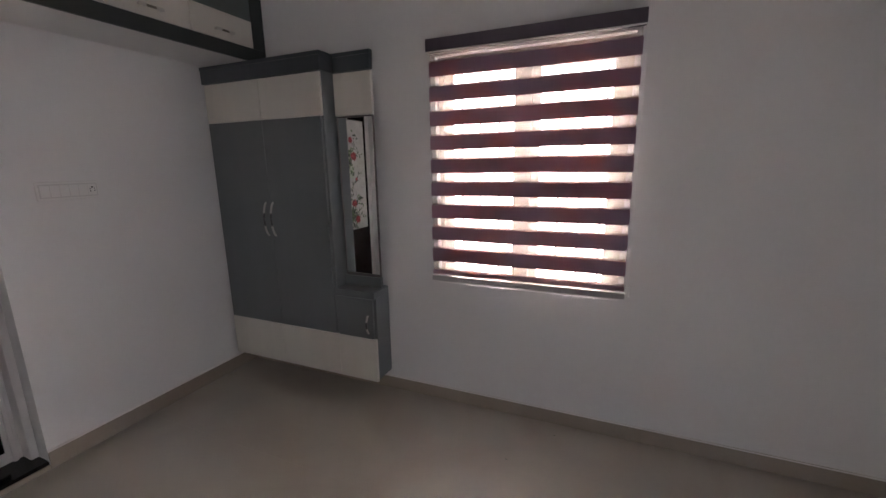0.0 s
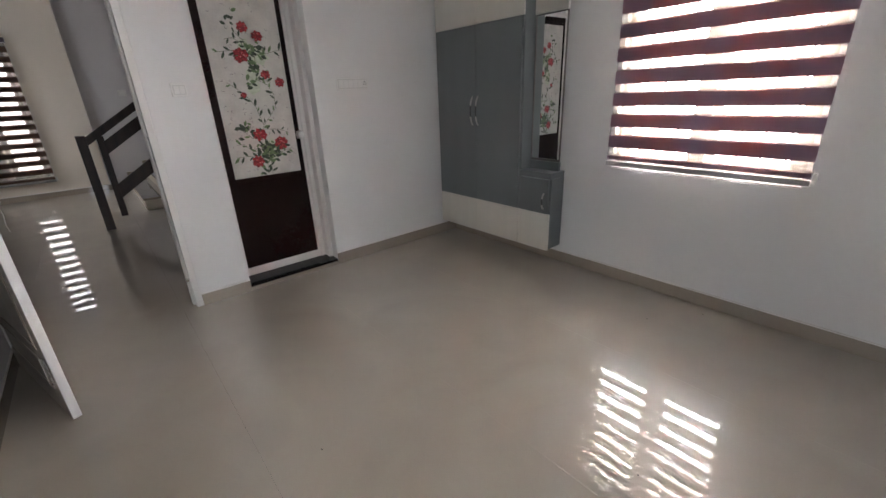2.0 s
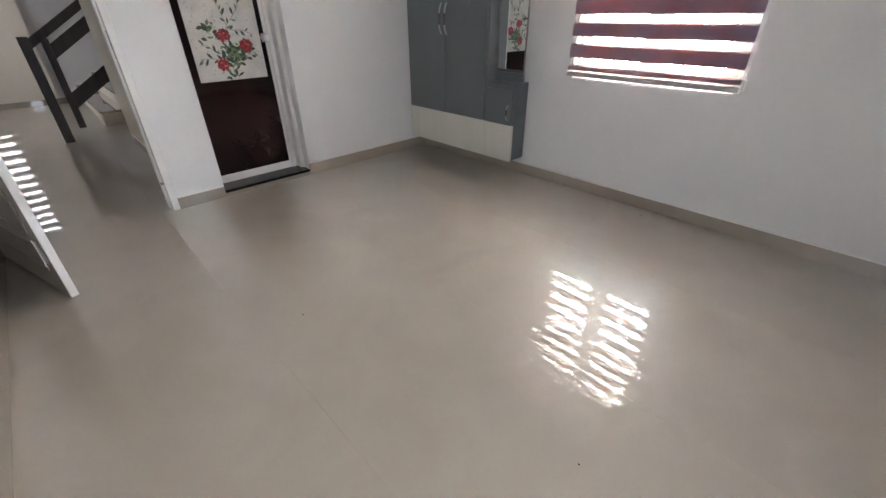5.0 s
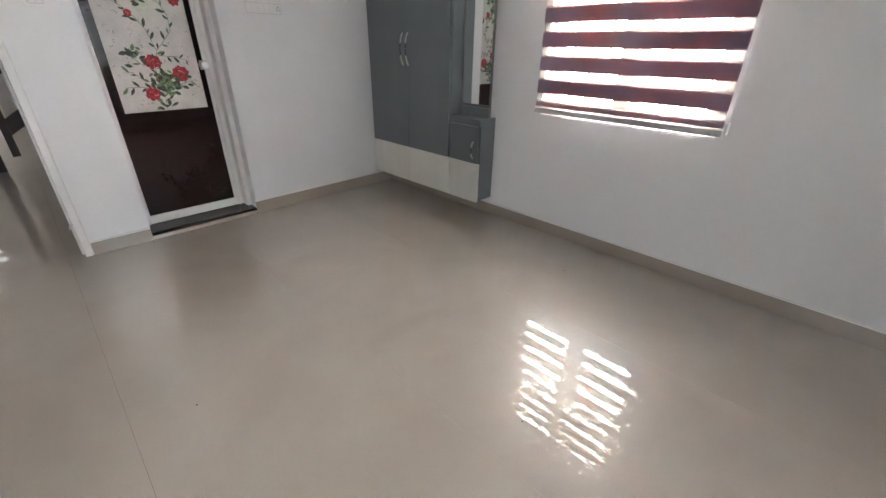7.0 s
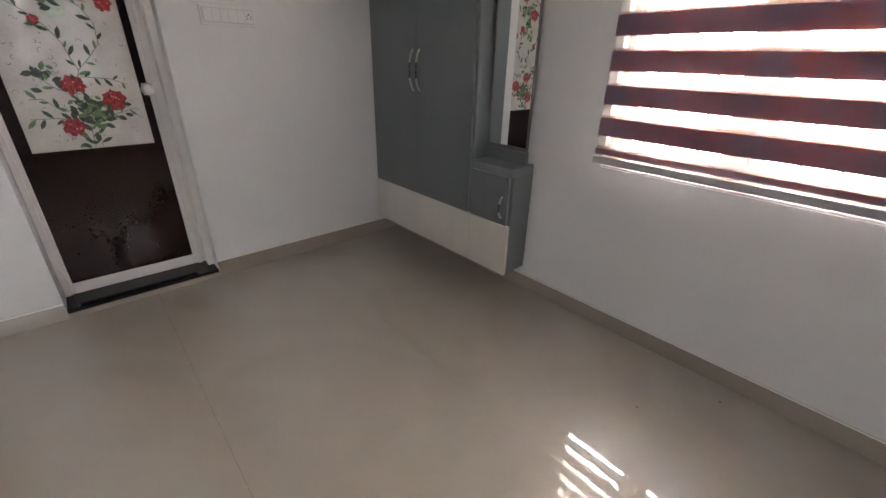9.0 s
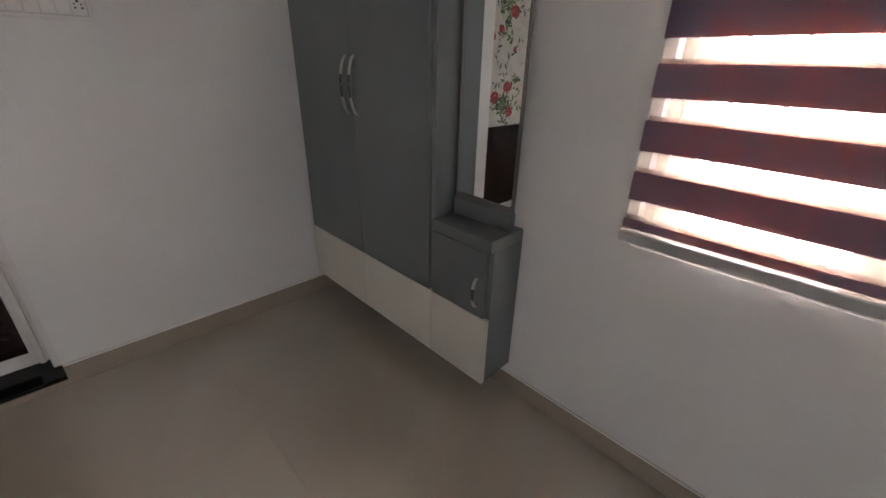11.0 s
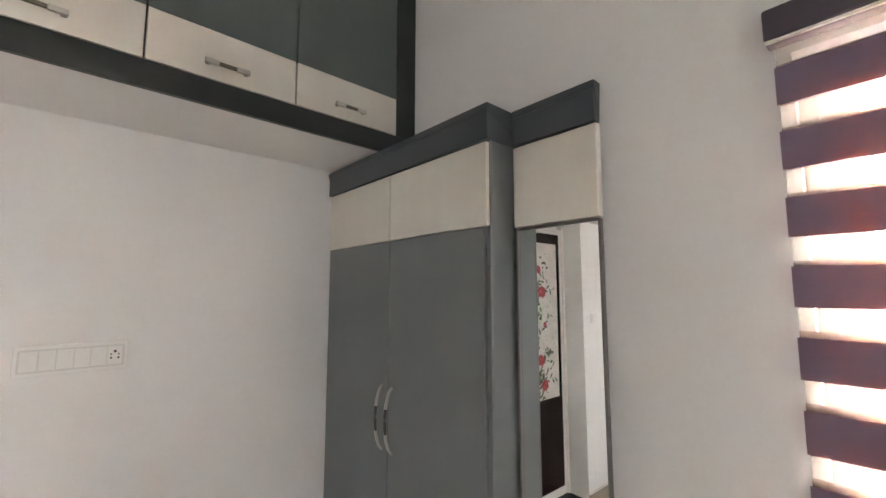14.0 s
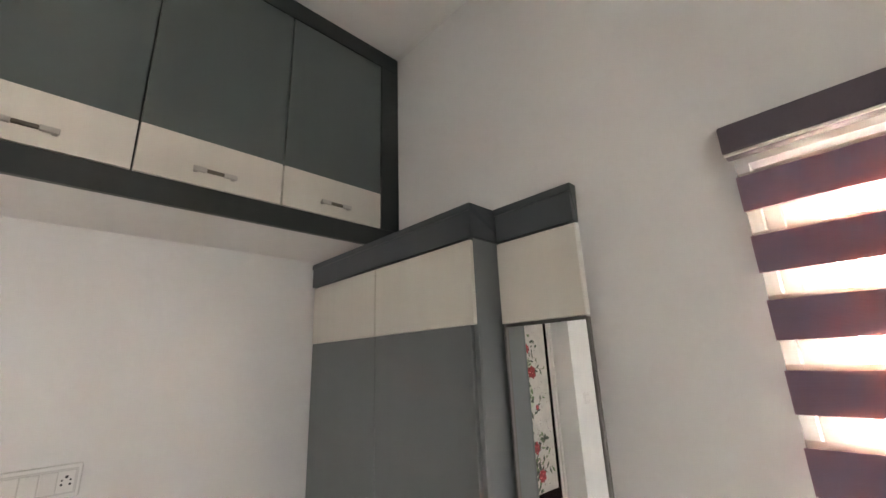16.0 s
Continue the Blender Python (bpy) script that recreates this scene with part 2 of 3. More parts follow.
def tube(points, r, n=8, flat=1.0):
    """A bent bar through points, in one mesh."""
    bm, rings = bmesh.new(), []
    pts = [Vector(p) for p in points]
    for k, p in enumerate(pts):
        d = (pts[min(k + 1, len(pts) - 1)] - pts[max(k - 1, 0)]).normalized()
        q = d.to_track_quat("Z", "Y").to_matrix()
        rings.append([bm.verts.new(p + q @ Vector((math.cos(a) * r, math.sin(a) * r * flat, 0))) for a in [2 * math.pi * i / n for i in range(n)]])
    for r0, r1 in zip(rings, rings[1:]):
        for i in range(n):
            bm.faces.new((r0[i], r0[(i + 1) % n], r1[(i + 1) % n], r1[i]))
    bm.faces.new(rings[0][::-1])
    bm.faces.new(rings[-1])
    return bm


def structure(name, bm, mat, label="", category=""):
    ob = part(name, bm, mat, None)
    return tagged(ob, label, category, "", "structure")


# ---- the room's plan ----
XW, XE, YN, YS, TOP = -2.44, 1.95, 2.74, -0.735, 3.30
WN = (-0.73, 0.335, 0.836, 2.2)
WE = (0.36, 1.46, 0.836, 2.2)
# east doorway, unseen: an opening added to let fill light in
EY0, EY1, ETOP = -0.64, 0.18, 2.1
DY0, DY1, DTOP = -0.70, 0.25, 2.12
BY0, BY1, BTOP = 0.59, 1.335, 2.265
HX, HY0, HY1, CX, CY = -8.55, -2.6, 3.6, -4.83, 0.40

wall_north = structure("wall_north", boxes([(XW - 0.23, WN[0], YN, YN + 0.23, 0, TOP), (WN[1], XE + 0.23, YN, YN + 0.23, 0, TOP), (WN[0], WN[1], YN, YN + 0.23, 0, WN[2]), (WN[0], WN[1], YN, YN + 0.23, WN[3], TOP)]), WALL, "white painted plaster wall with a window opening", "wall")
wall_east = structure("wall_east", boxes([(XE, XE + 0.23, YS - 0.2, EY0, 0, TOP), (XE, XE + 0.23, EY1, WE[0], 0, TOP), (XE, XE + 0.23, EY0, EY1, ETOP, TOP), (XE, XE + 0.23, WE[1], YN, 0, TOP), (XE, XE + 0.23, WE[0], WE[1], 0, WE[2]), (XE, XE + 0.23, WE[0], WE[1], WE[3], TOP)]), WALL, "white painted plaster wall with a window and an added unseen doorway", "wall")
wall_south = structure("wall_south", box(XW - 0.23, XE, YS - 0.2, YS, 0, TOP), WALL, "white painted plaster wall behind the open door", "wall")
wall_west = structure("wall_west", boxes([(XW - 0.23, XW, YS, DY0, 0, TOP), (XW - 0.23, XW, DY1, BY0, 0, TOP), (XW - 0.23, XW, BY1, YN, 0, TOP), (XW - 0.23, XW, DY0, DY1, DTOP, TOP), (XW - 0.23, XW, BY0, BY1, BTOP, TOP)]), WALL, "white painted plaster wall with two doorways", "wall")
ceiling = structure("ceiling", box(XW - 0.23, XE + 0.23, YS - 0.2, YN + 0.23, TOP, TOP + 0.15), CEIL, "white painted plaster ceiling", "ceiling")
bath_back = structure("wall_bathroom", boxes([(XW - 0.36, XW - 0.24, BY0 - 0.1, BY1 + 0.1, 0, 2.4)]), WALL, "plain wall closing the bathroom doorway", "wall")

# the hall
hall_n = structure("wall_corridor", box(CX, XW - 0.23, CY, CY + 0.15, 0, TOP), WALL_CREAM, "cream painted corridor wall beside the bedroom door", "wall")
hall_c = structure("wall_corridor_end", box(CX - 0.15, CX, CY, HY1, 0, TOP), WALL_CREAM, "cream painted wall beside the stairwell", "wall")
# the window opening here is unseen, added for the fill glow
hall_s = structure("wall_hall_south", boxes([(HX - 0.2, -8.2, HY0 - 0.2, HY0, 0, TOP), (-7.0, XW, HY0 - 0.2, HY0, 0, TOP), (-8.2, -7.0, HY0 - 0.2, HY0, 0, 0.9), (-8.2, -7.0, HY0 - 0.2, HY0, 2.2, TOP)]), WALL_CREAM, "cream painted hall wall with an added unseen window", "wall")
hall_e = structure("wall_hall_east", box(XW - 0.23, XW, HY0, YS - 0.2, 0, TOP), WALL_CREAM, "cream painted hall wall beside the bedroom", "wall")
HW = (-1.12, -0.70, 0.35, 2.25)
hall_w = structure("wall_hall_west", boxes([(HX - 0.2, HX, HY0, HW[0], 0, TOP), (HX - 0.2, HX, HW[1], 0.02, 0, TOP), (HX - 0.2, HX, HW[0], HW[1], 0, HW[2]), (HX - 0.2, HX, HW[0], HW[1], HW[3], TOP)]), WALL_CREAM, "cream painted hall wall with a tall window", "wall")
hall_g = structure("wall_stairwell", box(HX - 0.25, HX - 0.05, 0.02, HY1, 0, TOP), WALL_GREY, "grey painted stairwell wall", "wall")
hall_nn = structure("wall_stair_end", box(HX - 0.25, CX, HY1, HY1 + 0.15, 0, TOP), WALL_GREY, "grey painted wall at the head of the stairs", "wall")
hall_ceil = structure("ceiling_hall", box(HX - 0.25, XW - 0.23, HY0 - 0.2, HY1 + 0.15, TOP, TOP + 0.15), CEIL, "white painted hall ceiling", "ceiling")


# ---- skirting ----
def skirting(name, x0, x1, y0, y1, h=0.088, label="grey-beige polished tile skirting with a putty edge"):
    base = structure(name, box(x0, x1, y0, y1, 0.0, h, 0.001), SKIRT, label, "skirting")
    part("putty_line", box(x0, x1, y0, y1, h, h + 0.008), SKIRT_TOP, base)
    return base


skirting("baseboard", XW + 0.001, XW + 0.009, BY1, YN, 0.1)
skirting("baseboard", XW + 0.001, XW + 0.009, DY1 + 0.003, BY0)
skirting("baseboard", XW + 0.009, XE, YN - 0.008, YN - 0.001)
skirting("baseboard", XW + 0.009, XE, YS + 0.001, YS + 0.008)
skirting("baseboard", XE - 0.009, XE - 0.001, EY1 + 0.02, YN - 0.008)
skirting("baseboard", CX, XW - 0.24, CY - 0.009, CY - 0.001)
skirting("baseboard", CX - 0.159, CX - 0.151, CY, 2.6)
skirting("baseboard", HX + 0.001, HX + 0.009, HY0, 0.02)
skirting("baseboard", HX - 0.049, HX - 0.041, 0.02, 0.29)


# ---- windows and blinds ----
def make_window(name, w, z0, z1, at, turn, label, lean=0.0, mat=None, sill=0.14, sill_mat=None):
    """A sliding window with a grille; built facing -y, its left lower corner at the local origin."""
    win = thing(name, at, label, "window", "", "structure", turn)
    h = z1 - z0
    f = 0.032
    mat = mat or ALU
    part("window_frame", boxes([(0, w, 0, 0.07, 0, 0.03), (0, w, 0, 0.07, h - f, h), (0, f, 0, 0.07, 0.03, h - f), (w - f, w, 0, 0.07, 0.03, h - f)], 0.002), mat, win)
    mid = w / 2 - lean
    wide = w > 0.8
    for a, b, y in ((f - 0.010, mid + 0.026, 0.012), (mid - 0.026, w - f + 0.010, 0.040)) if wide else ((f, w - f, 0.02),):
        s = 0.068 if wide else 0.036
        sa, sb = (s, 0.098) if y < 0.03 else (0.098, s)
        if not wide:
            sa = sb = s
        sash = part("sash", boxes([(a, b, y, y + 0.024, 0.03, f + 0.03), (a, b, y, y + 0.024, h - f - s, h - f), (a, a + sa, y, y + 0.024, f + 0.03, h - f - s), (b - sb, b, y, y + 0.024, f + 0.03, h - f - s)], 0.002), mat, win)
        pane = part("pane", box(a + sa - 0.004, b - sb + 0.004, y + 0.009, y + 0.014, f + 0.026, h - f - s + 0.004), GLASS, sash)
        pane.visible_shadow = False
    bm = bmesh.new()
    n = int(w / 0.12)
    for k in range(1, n + 1):
        add_box(bm, w * k / (n + 1) - 0.005, w * k / (n + 1) + 0.005, 0.088, 0.098, 0.0, h)
    for z in (0.18, h / 2, h - 0.18):
        add_box(bm, 0, w, 0.098, 0.104, z - 0.01, z + 0.01)
    part("grille", bm, IRON, win)
    part("window_sill", box(-0.0, w, -sill, -0.001, 0.0, 0.012, 0.002), sill_mat or GRANITE, win)
    return win


make_window("window_1", WN[1] - WN[0], WN[2], WN[3], (WN[0], YN + 0.045, WN[2]), 0, "cream-grey sliding window with an iron grille behind a blind", 0.0, ALU_CREAM, 0.043, WHITE_PAINT)
make_window("window_2", WE[1] - WE[0], WE[2], WE[3], (XE + 0.045, WE[1], WE[2]), -90, "cream-grey sliding window with an iron grille behind a blind", 0.0, ALU_CREAM, 0.043, WHITE_PAINT)
make_window("window_3", HW[1] - HW[0], HW[2], HW[3], (HX - 0.145, HW[0], HW[2]), 90, "tall grey-brown sliding window of the hall behind a blind", 0.0, ALU_BROWN)
# added window, never in view: the hall's fill light comes through it
make_window("fill_window", 1.2, 0.9, 2.2, (-7.0, HY0 - 0.145, 0.9), 180, "added unseen hall window that lets fill light in")


def make_blind(w, h, at, turn, label, period, dark, cloth_mat=BAND):
    """A zebra blind; built facing -y, hanging down from the local origin at the top left of the cloth."""
    bl = thing("zebra_blind", at, label, "window blind", "zebra blinds", "", turn)
    part("sheer_cloth", box(0.004, w - 0.004, 0.004, 0.0055, -h - 0.010, 0.02), SHEER, bl, "sheer cream cloth")
    z, k = -0.040, 0
    while z > -h + 0.01:
        low = max(z - dark, -h)
        part("rear_band", box(0.002, w - 0.002, 0.0135, 0.0145, low + 0.002, z + 0.011), REAR, bl)
        bm = bmesh.new()
        sway = 0.0012 * math.sin(k * 1.7)
        cols = 10
        vs = []
        for i in range(cols + 1):
            x = w * i / cols
            dz = 0.0012 * math.sin(i * 0.8 + k)
            vs.append([bm.verts.new((x, yy + sway * math.sin(i * 0.6), zz + dz)) for yy, zz in ((0, z), (0, low), (0.002, low), (0.002, z))])
        for p0, p1 in zip(vs, vs[1:]):
            for j in range(4):
                bm.faces.new((p0[j], p0[(j + 1) % 4], p1[(j + 1) % 4], p1[j]))
        bm.faces.new(vs[0][::-1])
        bm.faces.new(vs[-1])
        part("dark_band", bm, cloth_mat, bl)
        z -= period
        k += 1
    part("bottom_rail", box(-0.004, w + 0.004, -0.006, 0.012, -h - 0.044, -h - 0.010, 0.004, 2), RAIL, bl, "grey metal bottom rail")
    part("cassette", box(-0.011, w + 0.012, -0.022, 0.036, 0.014, 0.082, 0.005, 2), CASSETTE, bl, "cloth-covered purple-brown cassette")
    part("cassette_trim", box(-0.009, w + 0.010, -0.021, -0.012, 0.0085, 0.0137, 0.001), CREAM_EDGE, bl)
    bm = bmesh.new()
    for i in range(int(h / 0.03)):
        bmesh.ops.create_icosphere(bm, subdivisions=1, radius=0.0028, matrix=Matrix.Translation((w + 0.012, -0.006, -i * 0.03)))
    rod(bm, (w + 0.012, -0.006, 0.02), (w + 0.012, -0.006, -h), 0.0008, 5)
    rod(bm, (w + 0.019, -0.006, 0.02), (w + 0.019, -0.006, -h), 0.0012, 5)
    part("bead_chain", bm, PLASTIC, bl)
    part("chain_holder", box(w + 0.006, w + 0.026, -0.012, 0.012, -h - 0.03, -h + 0.03, 0.004), PLASTIC, bl)
    return bl


make_blind(1.120, 1.297, (-0.754, 2.702, 2.20), 0, "brown and cream zebra blind lowered over the bedroom window", 0.1368, 0.080)
make_blind(1.17, 1.297, (1.912, 1.495, 2.20), -90, "brown and cream zebra blind lowered over the second window", 0.1368, 0.080)
make_blind(1.13, 2.0, (HX + 0.048, -1.78, 2.30), 90, "brown and cream zebra blind, full height, in the hall", 0.1375, 0.075, BAND_DARK)


def backdrop(x, y, turn, z=1.5, w=3.0, mat=SKY_GLOW):
    bm = bmesh.new()
    add_box(bm, -w / 2, w / 2, 0, 0.02, -1.6, 1.6)
    ob = part("backdrop", bm, mat)
    ob.matrix_world = pose(x, y, z, 0, 0, turn)
    tagged(ob, "plain bright distance outside a window or an added opening", "backdrop", "", "structure")


backdrop(-0.19, 4.1, 0)
structure("sunshade", box(-1.1, 0.7, YN + 0.231, YN + 1.0, WN[3] + 0.11, WN[3] + 0.19, 0.004), WALL_CREAM, "cream painted concrete sunshade over the bedroom window", "sunshade")
backdrop(3.3, 1.55, -90, w=1.9, mat=EAST_GLOW)
# fill glow and a floor put outside the added doorway
backdrop(3.3, -0.5, -90, w=2.1, mat=ROOM_FILL_GLOW)
structure("added_outer_floor", box(XE, 3.28, -1.6, 2.6, -0.14, -0.01), PAVING, "plain floor outside the added east doorway", "floor")
backdrop(-9.9, -1.2, 90, mat=WEST_GLOW)
# glowing sheet behind the added hall window
backdrop(-7.6, -3.9, 180, mat=HALL_FILL_GLOW)


# ---- floor ----
floor = structure("floor", boxes([(XW - 0.23, XE, YS, YN, -0.14, -0.0035), (HX - 0.25, XW - 0.23, HY0, HY1, -0.14, -0.0035)]), GROUT, "polished beige vitrified tile floor", "floor")
STEP = 0.868
tile_meshes = {}


def lay_tiles(x0, x1, y0, y1, ox, oy):
    i0, j0 = math.floor((x0 - ox) / STEP), math.floor((y0 - oy) / STEP)
    for i in range(i0, math.ceil((x1 - ox) / STEP)):
        for j in range(j0, math.ceil((y1 - oy) / STEP)):
            a, b = max(x0, ox + i * STEP), min(x1, ox + (i + 1) * STEP)
            c, d = max(y0, oy + j * STEP), min(y1, oy + (j + 1) * STEP)
            if b - a < 0.01 or d - c < 0.01:
                continue
            key = (round(b - a, 3), round(d - c, 3))
            if key not in tile_meshes:
                gx, gy = 0.00002, 0.0004
                tile_meshes[key] = mesh_of("tile", box(-key[0] / 2 + gx, key[0] / 2 - gx, -key[1] / 2 + gy, key[1] / 2 - gy, -0.009, 0), TILE)
            t = new("tile", tile_meshes[key])
            t.parent = floor
            t.location = ((a + b) / 2, (c + d) / 2, 0)


lay_tiles(XW, XE, YS, YN, -1.30, 0.123)
lay_tiles(HX - 0.05, CX, HY0, HY1, -1.30, 0.123)
lay_tiles(CX, XW - 0.23, HY0, CY, -1.30, 0.123)
part("tile", box(XW - 0.23, XW, DY0 + 0.001, DY1, -0.009, -0.0002), TILE, floor)

specks = new("floor_specks")
tagged(specks, "small dark specks of dirt on the tile floor", "dirt")
for sx, sy in ((-0.166, 2.322), (0.32, 1.18), (-0.62, 0.33), (0.05, 2.62), (0.72, 0.62)):
    bm = bmesh.new()
    bmesh.ops.create_icosphere(bm, subdivisions=1, radius=0.0035, matrix=Matrix.Translation((sx, sy, 0.001)) @ Matrix.Diagonal((1.4, 1, 0.4, 1)))
    part("speck", bm, DIRT, specks)


# ---- bathroom door ----
bath = thing("door_1", (-2.62, BY0, 0), "dark brown PVC bathroom door with a printed red flower panel, closed", "door", "", "structure")
W1 = BY1 - BY0
part("door_frame", boxes([(-0.045, 0.0, 0.001, 0.048, 0.049, 2.225), (-0.045, 0.0, 0.648, W1 - 0.001, 0.049, 2.225), (-0.045, 0.0, 0.048, 0.648, 2.178, 2.225), (-0.045, 0.0, 0.048, 0.648, 0.049, 0.112),
    (0.0, 0.014, 0.001, 0.030, 0.049, 2.25), (0.0, 0.014, 0.668, 0.690, 0.049, 2.225), (0.0, 0.085, 0.708, W1 - 0.001, 0.049, 2.25), (0.0, 0.014, 0.030, 0.668, 2.200, 2.222)], 0.003), WHITE_PVC, bath, "white ribbed PVC door frame")
leaf = part("door_leaf", box(-0.036, -0.006, 0.048, 0.648, 0.112, 2.178, 0.002), BROWN_PVC, bath, "glossy dark brown leaf")
panel = part("printed_panel", box(-0.0055, 0.0005, 0.099, 0.610, 0.832, 2.092, 0.001), POSTER, bath, "off-white panel printed with red roses and green leaves")
bm = rod(bmesh.new(), (-0.006, 0.645, 1.115), (0.022, 0.645, 1.115), 0.012, 14)
bmesh.ops.create_uvsphere(bm, u_segments=18, v_segments=10, radius=0.027, matrix=pose(0.036, 0.645, 1.115, 0, 90, 0) @ Matrix.Diagonal((1, 1, 0.72, 1)))
handle = part("door_knob", bm, PLASTIC, bath, "round white plastic latch knob", True)
bm = rod(bmesh.new(), (0.0002, 0.645, 1.115), (0.006, 0.645, 1.115), 0.033, 20)
part("knob_ring", bm, CHROME, handle)
part("latch_plate", box(-0.0055, 0.002, 0.622, 0.664, 1.085, 1.145, 0.002), PLASTIC, bath)

rnd = random.Random(4)
FX = 0.0008


def flat_shape(bm, pts, x):
    vs = [bm.verts.new((x, y, z)) for y, z in pts]
    f = bm.faces.new(vs)
    ext = bmesh.ops.extrude_face_region(bm, geom=[f])
    for v in ext["geom"]:
        if isinstance(v, bmesh.types.BMVert):
            v.co.x += 0.0005


def petal_pts(cy, cz, r, a, squash=0.75):
    out = []
    for k in range(11):
        t = 2 * math.pi * k / 11
        rr = r * (1 + 0.16 * math.sin(5 * t + a) + rnd.uniform(-0.08, 0.08))
        u, v = rr * math.cos(t), rr * squash * math.sin(t)
        out.append((cy + u * math.cos(a) - v * math.sin(a), cz + u * math.sin(a) + v * math.cos(a)))
    return out


def rose(y, z, r):
    dark, red, pale = bmesh.new(), bmesh.new(), bmesh.new()
    flat_shape(dark, petal_pts(y, z, r * 0.9, 0.4, 0.9), FX)
    n = 7
    for k in range(n):
        a = 2 * math.pi * k / n + rnd.uniform(-0.2, 0.2)
        flat_shape(red, petal_pts(y + math.cos(a) * r * 0.66, z + math.sin(a) * r * 0.62, r * 0.36, a), FX + 0.0006 + k * 0.00006)
    for k in range(4):
        a = 2 * math.pi * k / 4 + 0.5
        flat_shape(red, petal_pts(y + math.cos(a) * r * 0.28, z + math.sin(a) * r * 0.26, r * 0.22, a), FX + 0.0014 + k * 0.00006)
    for k in range(5):
        a = rnd.uniform(0, 6.28)
        flat_shape(pale, petal_pts(y + math.cos(a) * r * rnd.uniform(0.15, 0.75), z + math.sin(a) * r * rnd.uniform(0.1, 0.7), r * 0.095, a, 0.5), FX + 0.0021)
    part("rose_shadow", dark, PETAL_DARK, panel)
    part("rose", red, PETAL, panel)
    part("rose_highlights", pale, PETAL_PALE, panel)


for y, z, r in ((0.943, 1.87, 0.045), (1.034, 1.817, 0.045), (0.899, 1.689, 0.062), (1.047, 1.562, 0.040), (1.144, 1.508, 0.042), (0.867, 1.425, 0.026), (0.93, 1.142, 0.058), (1.077, 1.065, 0.062), (0.88, 0.945, 0.055)):
    rose(y - BY0, z, r * 0.87)


def leaf_pts(y, z, size, a, fat=0.32):
    base = ((0, 0), (0.3, 0.75), (0.65, 0.85), (1.0, 0.0), (0.65, -0.8), (0.3, -0.7))
    return [(y + size * (u * math.cos(a) - v * fat * math.sin(a) * 0.6), z + size * (u * math.sin(a) + v * fat * math.cos(a) * 0.6)) for u, v in base]


def ribbon(bm, pts, wide, x):
    for (y0, z0), (y1, z1) in zip(pts, pts[1:]):
        d = Vector((y1 - y0, z1 - z0)).normalized() * wide / 2
        flat_shape(bm, [(y0 - d.y, z0 + d.x), (y0 + d.y, z0 - d.x), (y1 + d.y, z1 - d.x), (y1 - d.y, z1 + d.x)], x)


stems = [
    [(0.94, 0.84), (0.95, 0.98), (0.93, 1.10), (0.97, 1.21), (0.955, 1.26), (0.94, 1.33), (0.90, 1.40), (0.84, 1.46), (0.77, 1.51)],
    [(0.97, 1.21), (1.02, 1.26), (1.08, 1.33), (1.085, 1.42), (1.05, 1.49), (0.98, 1.53), (0.98, 1.62), (0.95, 1.70), (1.0, 1.76)],
    [(0.97, 1.18), (1.08, 1.17), (1.15, 1.14)],
    [(0.98, 1.62), (1.0, 1.70), (1.08, 1.705), (1.20, 1.735)],
    [(0.95, 1.70), (0.92, 1.77), (0.86, 1.80), (0.81, 1.79)],
    [(0.93, 1.66), (0.85, 1.72), (0.73, 1.705)],
    [(0.96, 1.76), (0.92, 1.80), (0.87, 1.85)],
    [(0.92, 1.50), (0.99, 1.53), (1.08, 1.51)],
    [(0.97, 0.84), (0.975, 0.93), (0.96, 1.03), (0.99, 1.09)],
    [(0.96, 0.95), (1.04, 0.99), (1.15, 1.02)],
    [(0.93, 1.03), (0.86, 1.02), (0.80, 1.08), (0.75, 1.08)],
    [(0.90, 0.97), (0.83, 0.99), (0.73, 0.99)],
    [(0.95, 1.10), (0.87, 1.12), (0.81, 1.18)],
]
bm = bmesh.new()
for line in stems:
    ribbon(bm, [(y - BY0, z) for y, z in line], 0.0035, FX - 0.0002)
part("stems", bm, STEM, panel)
dark, pale = bmesh.new(), bmesh.new()
rnd.seed(11)
for line in stems:
    for (y0, z0), (y1, z1) in zip(line, line[1:]):
        a = math.atan2(z1 - z0, y1 - y0)
        n = max(1, int(math.hypot(y1 - y0, z1 - z0) / 0.032))
        for k in range(n):
            t = (k + 0.4) / n
            side = 1 if rnd.random() < 0.5 else -1
            flat_shape(dark if rnd.random() < 0.7 else pale, leaf_pts(y0 + (y1 - y0) * t - BY0, z0 + (z1 - z0) * t, rnd.uniform(0.034, 0.060), a + side * rnd.uniform(0.5, 1.1)), FX + 0.0001)
for cy, cz, n, spread in ((1.0, 1.02, 40, 0.08), (0.83, 1.19, 8, 0.03), (0.99, 1.60, 12, 0.05), (0.97, 1.0, 26, 0.075), (1.03, 1.70, 14, 0.06), (0.98, 1.62, 12, 0.05), (0.83, 1.18, 8, 0.045), (0.86, 1.91, 6, 0.04), (0.93, 0.88, 6, 0.05), (0.96, 1.72, 8, 0.05), (0.92, 1.5, 6, 0.04)):
    for k in range(n):
        y, z = rnd.gauss(cy, spread * 0.6), rnd.gauss(cz, spread * 0.5)
        y, z = min(max(y, 0.72), 1.165), min(max(z, 0.86), 2.05)
        flat_shape(dark if rnd.random() < 0.6 else pale, leaf_pts(y - BY0, z, rnd.uniform(0.028, 0.052), rnd.uniform(-0.9, 3.6), 0.5), FX + 0.00022 + k * 0.00001)
haze = bmesh.new()
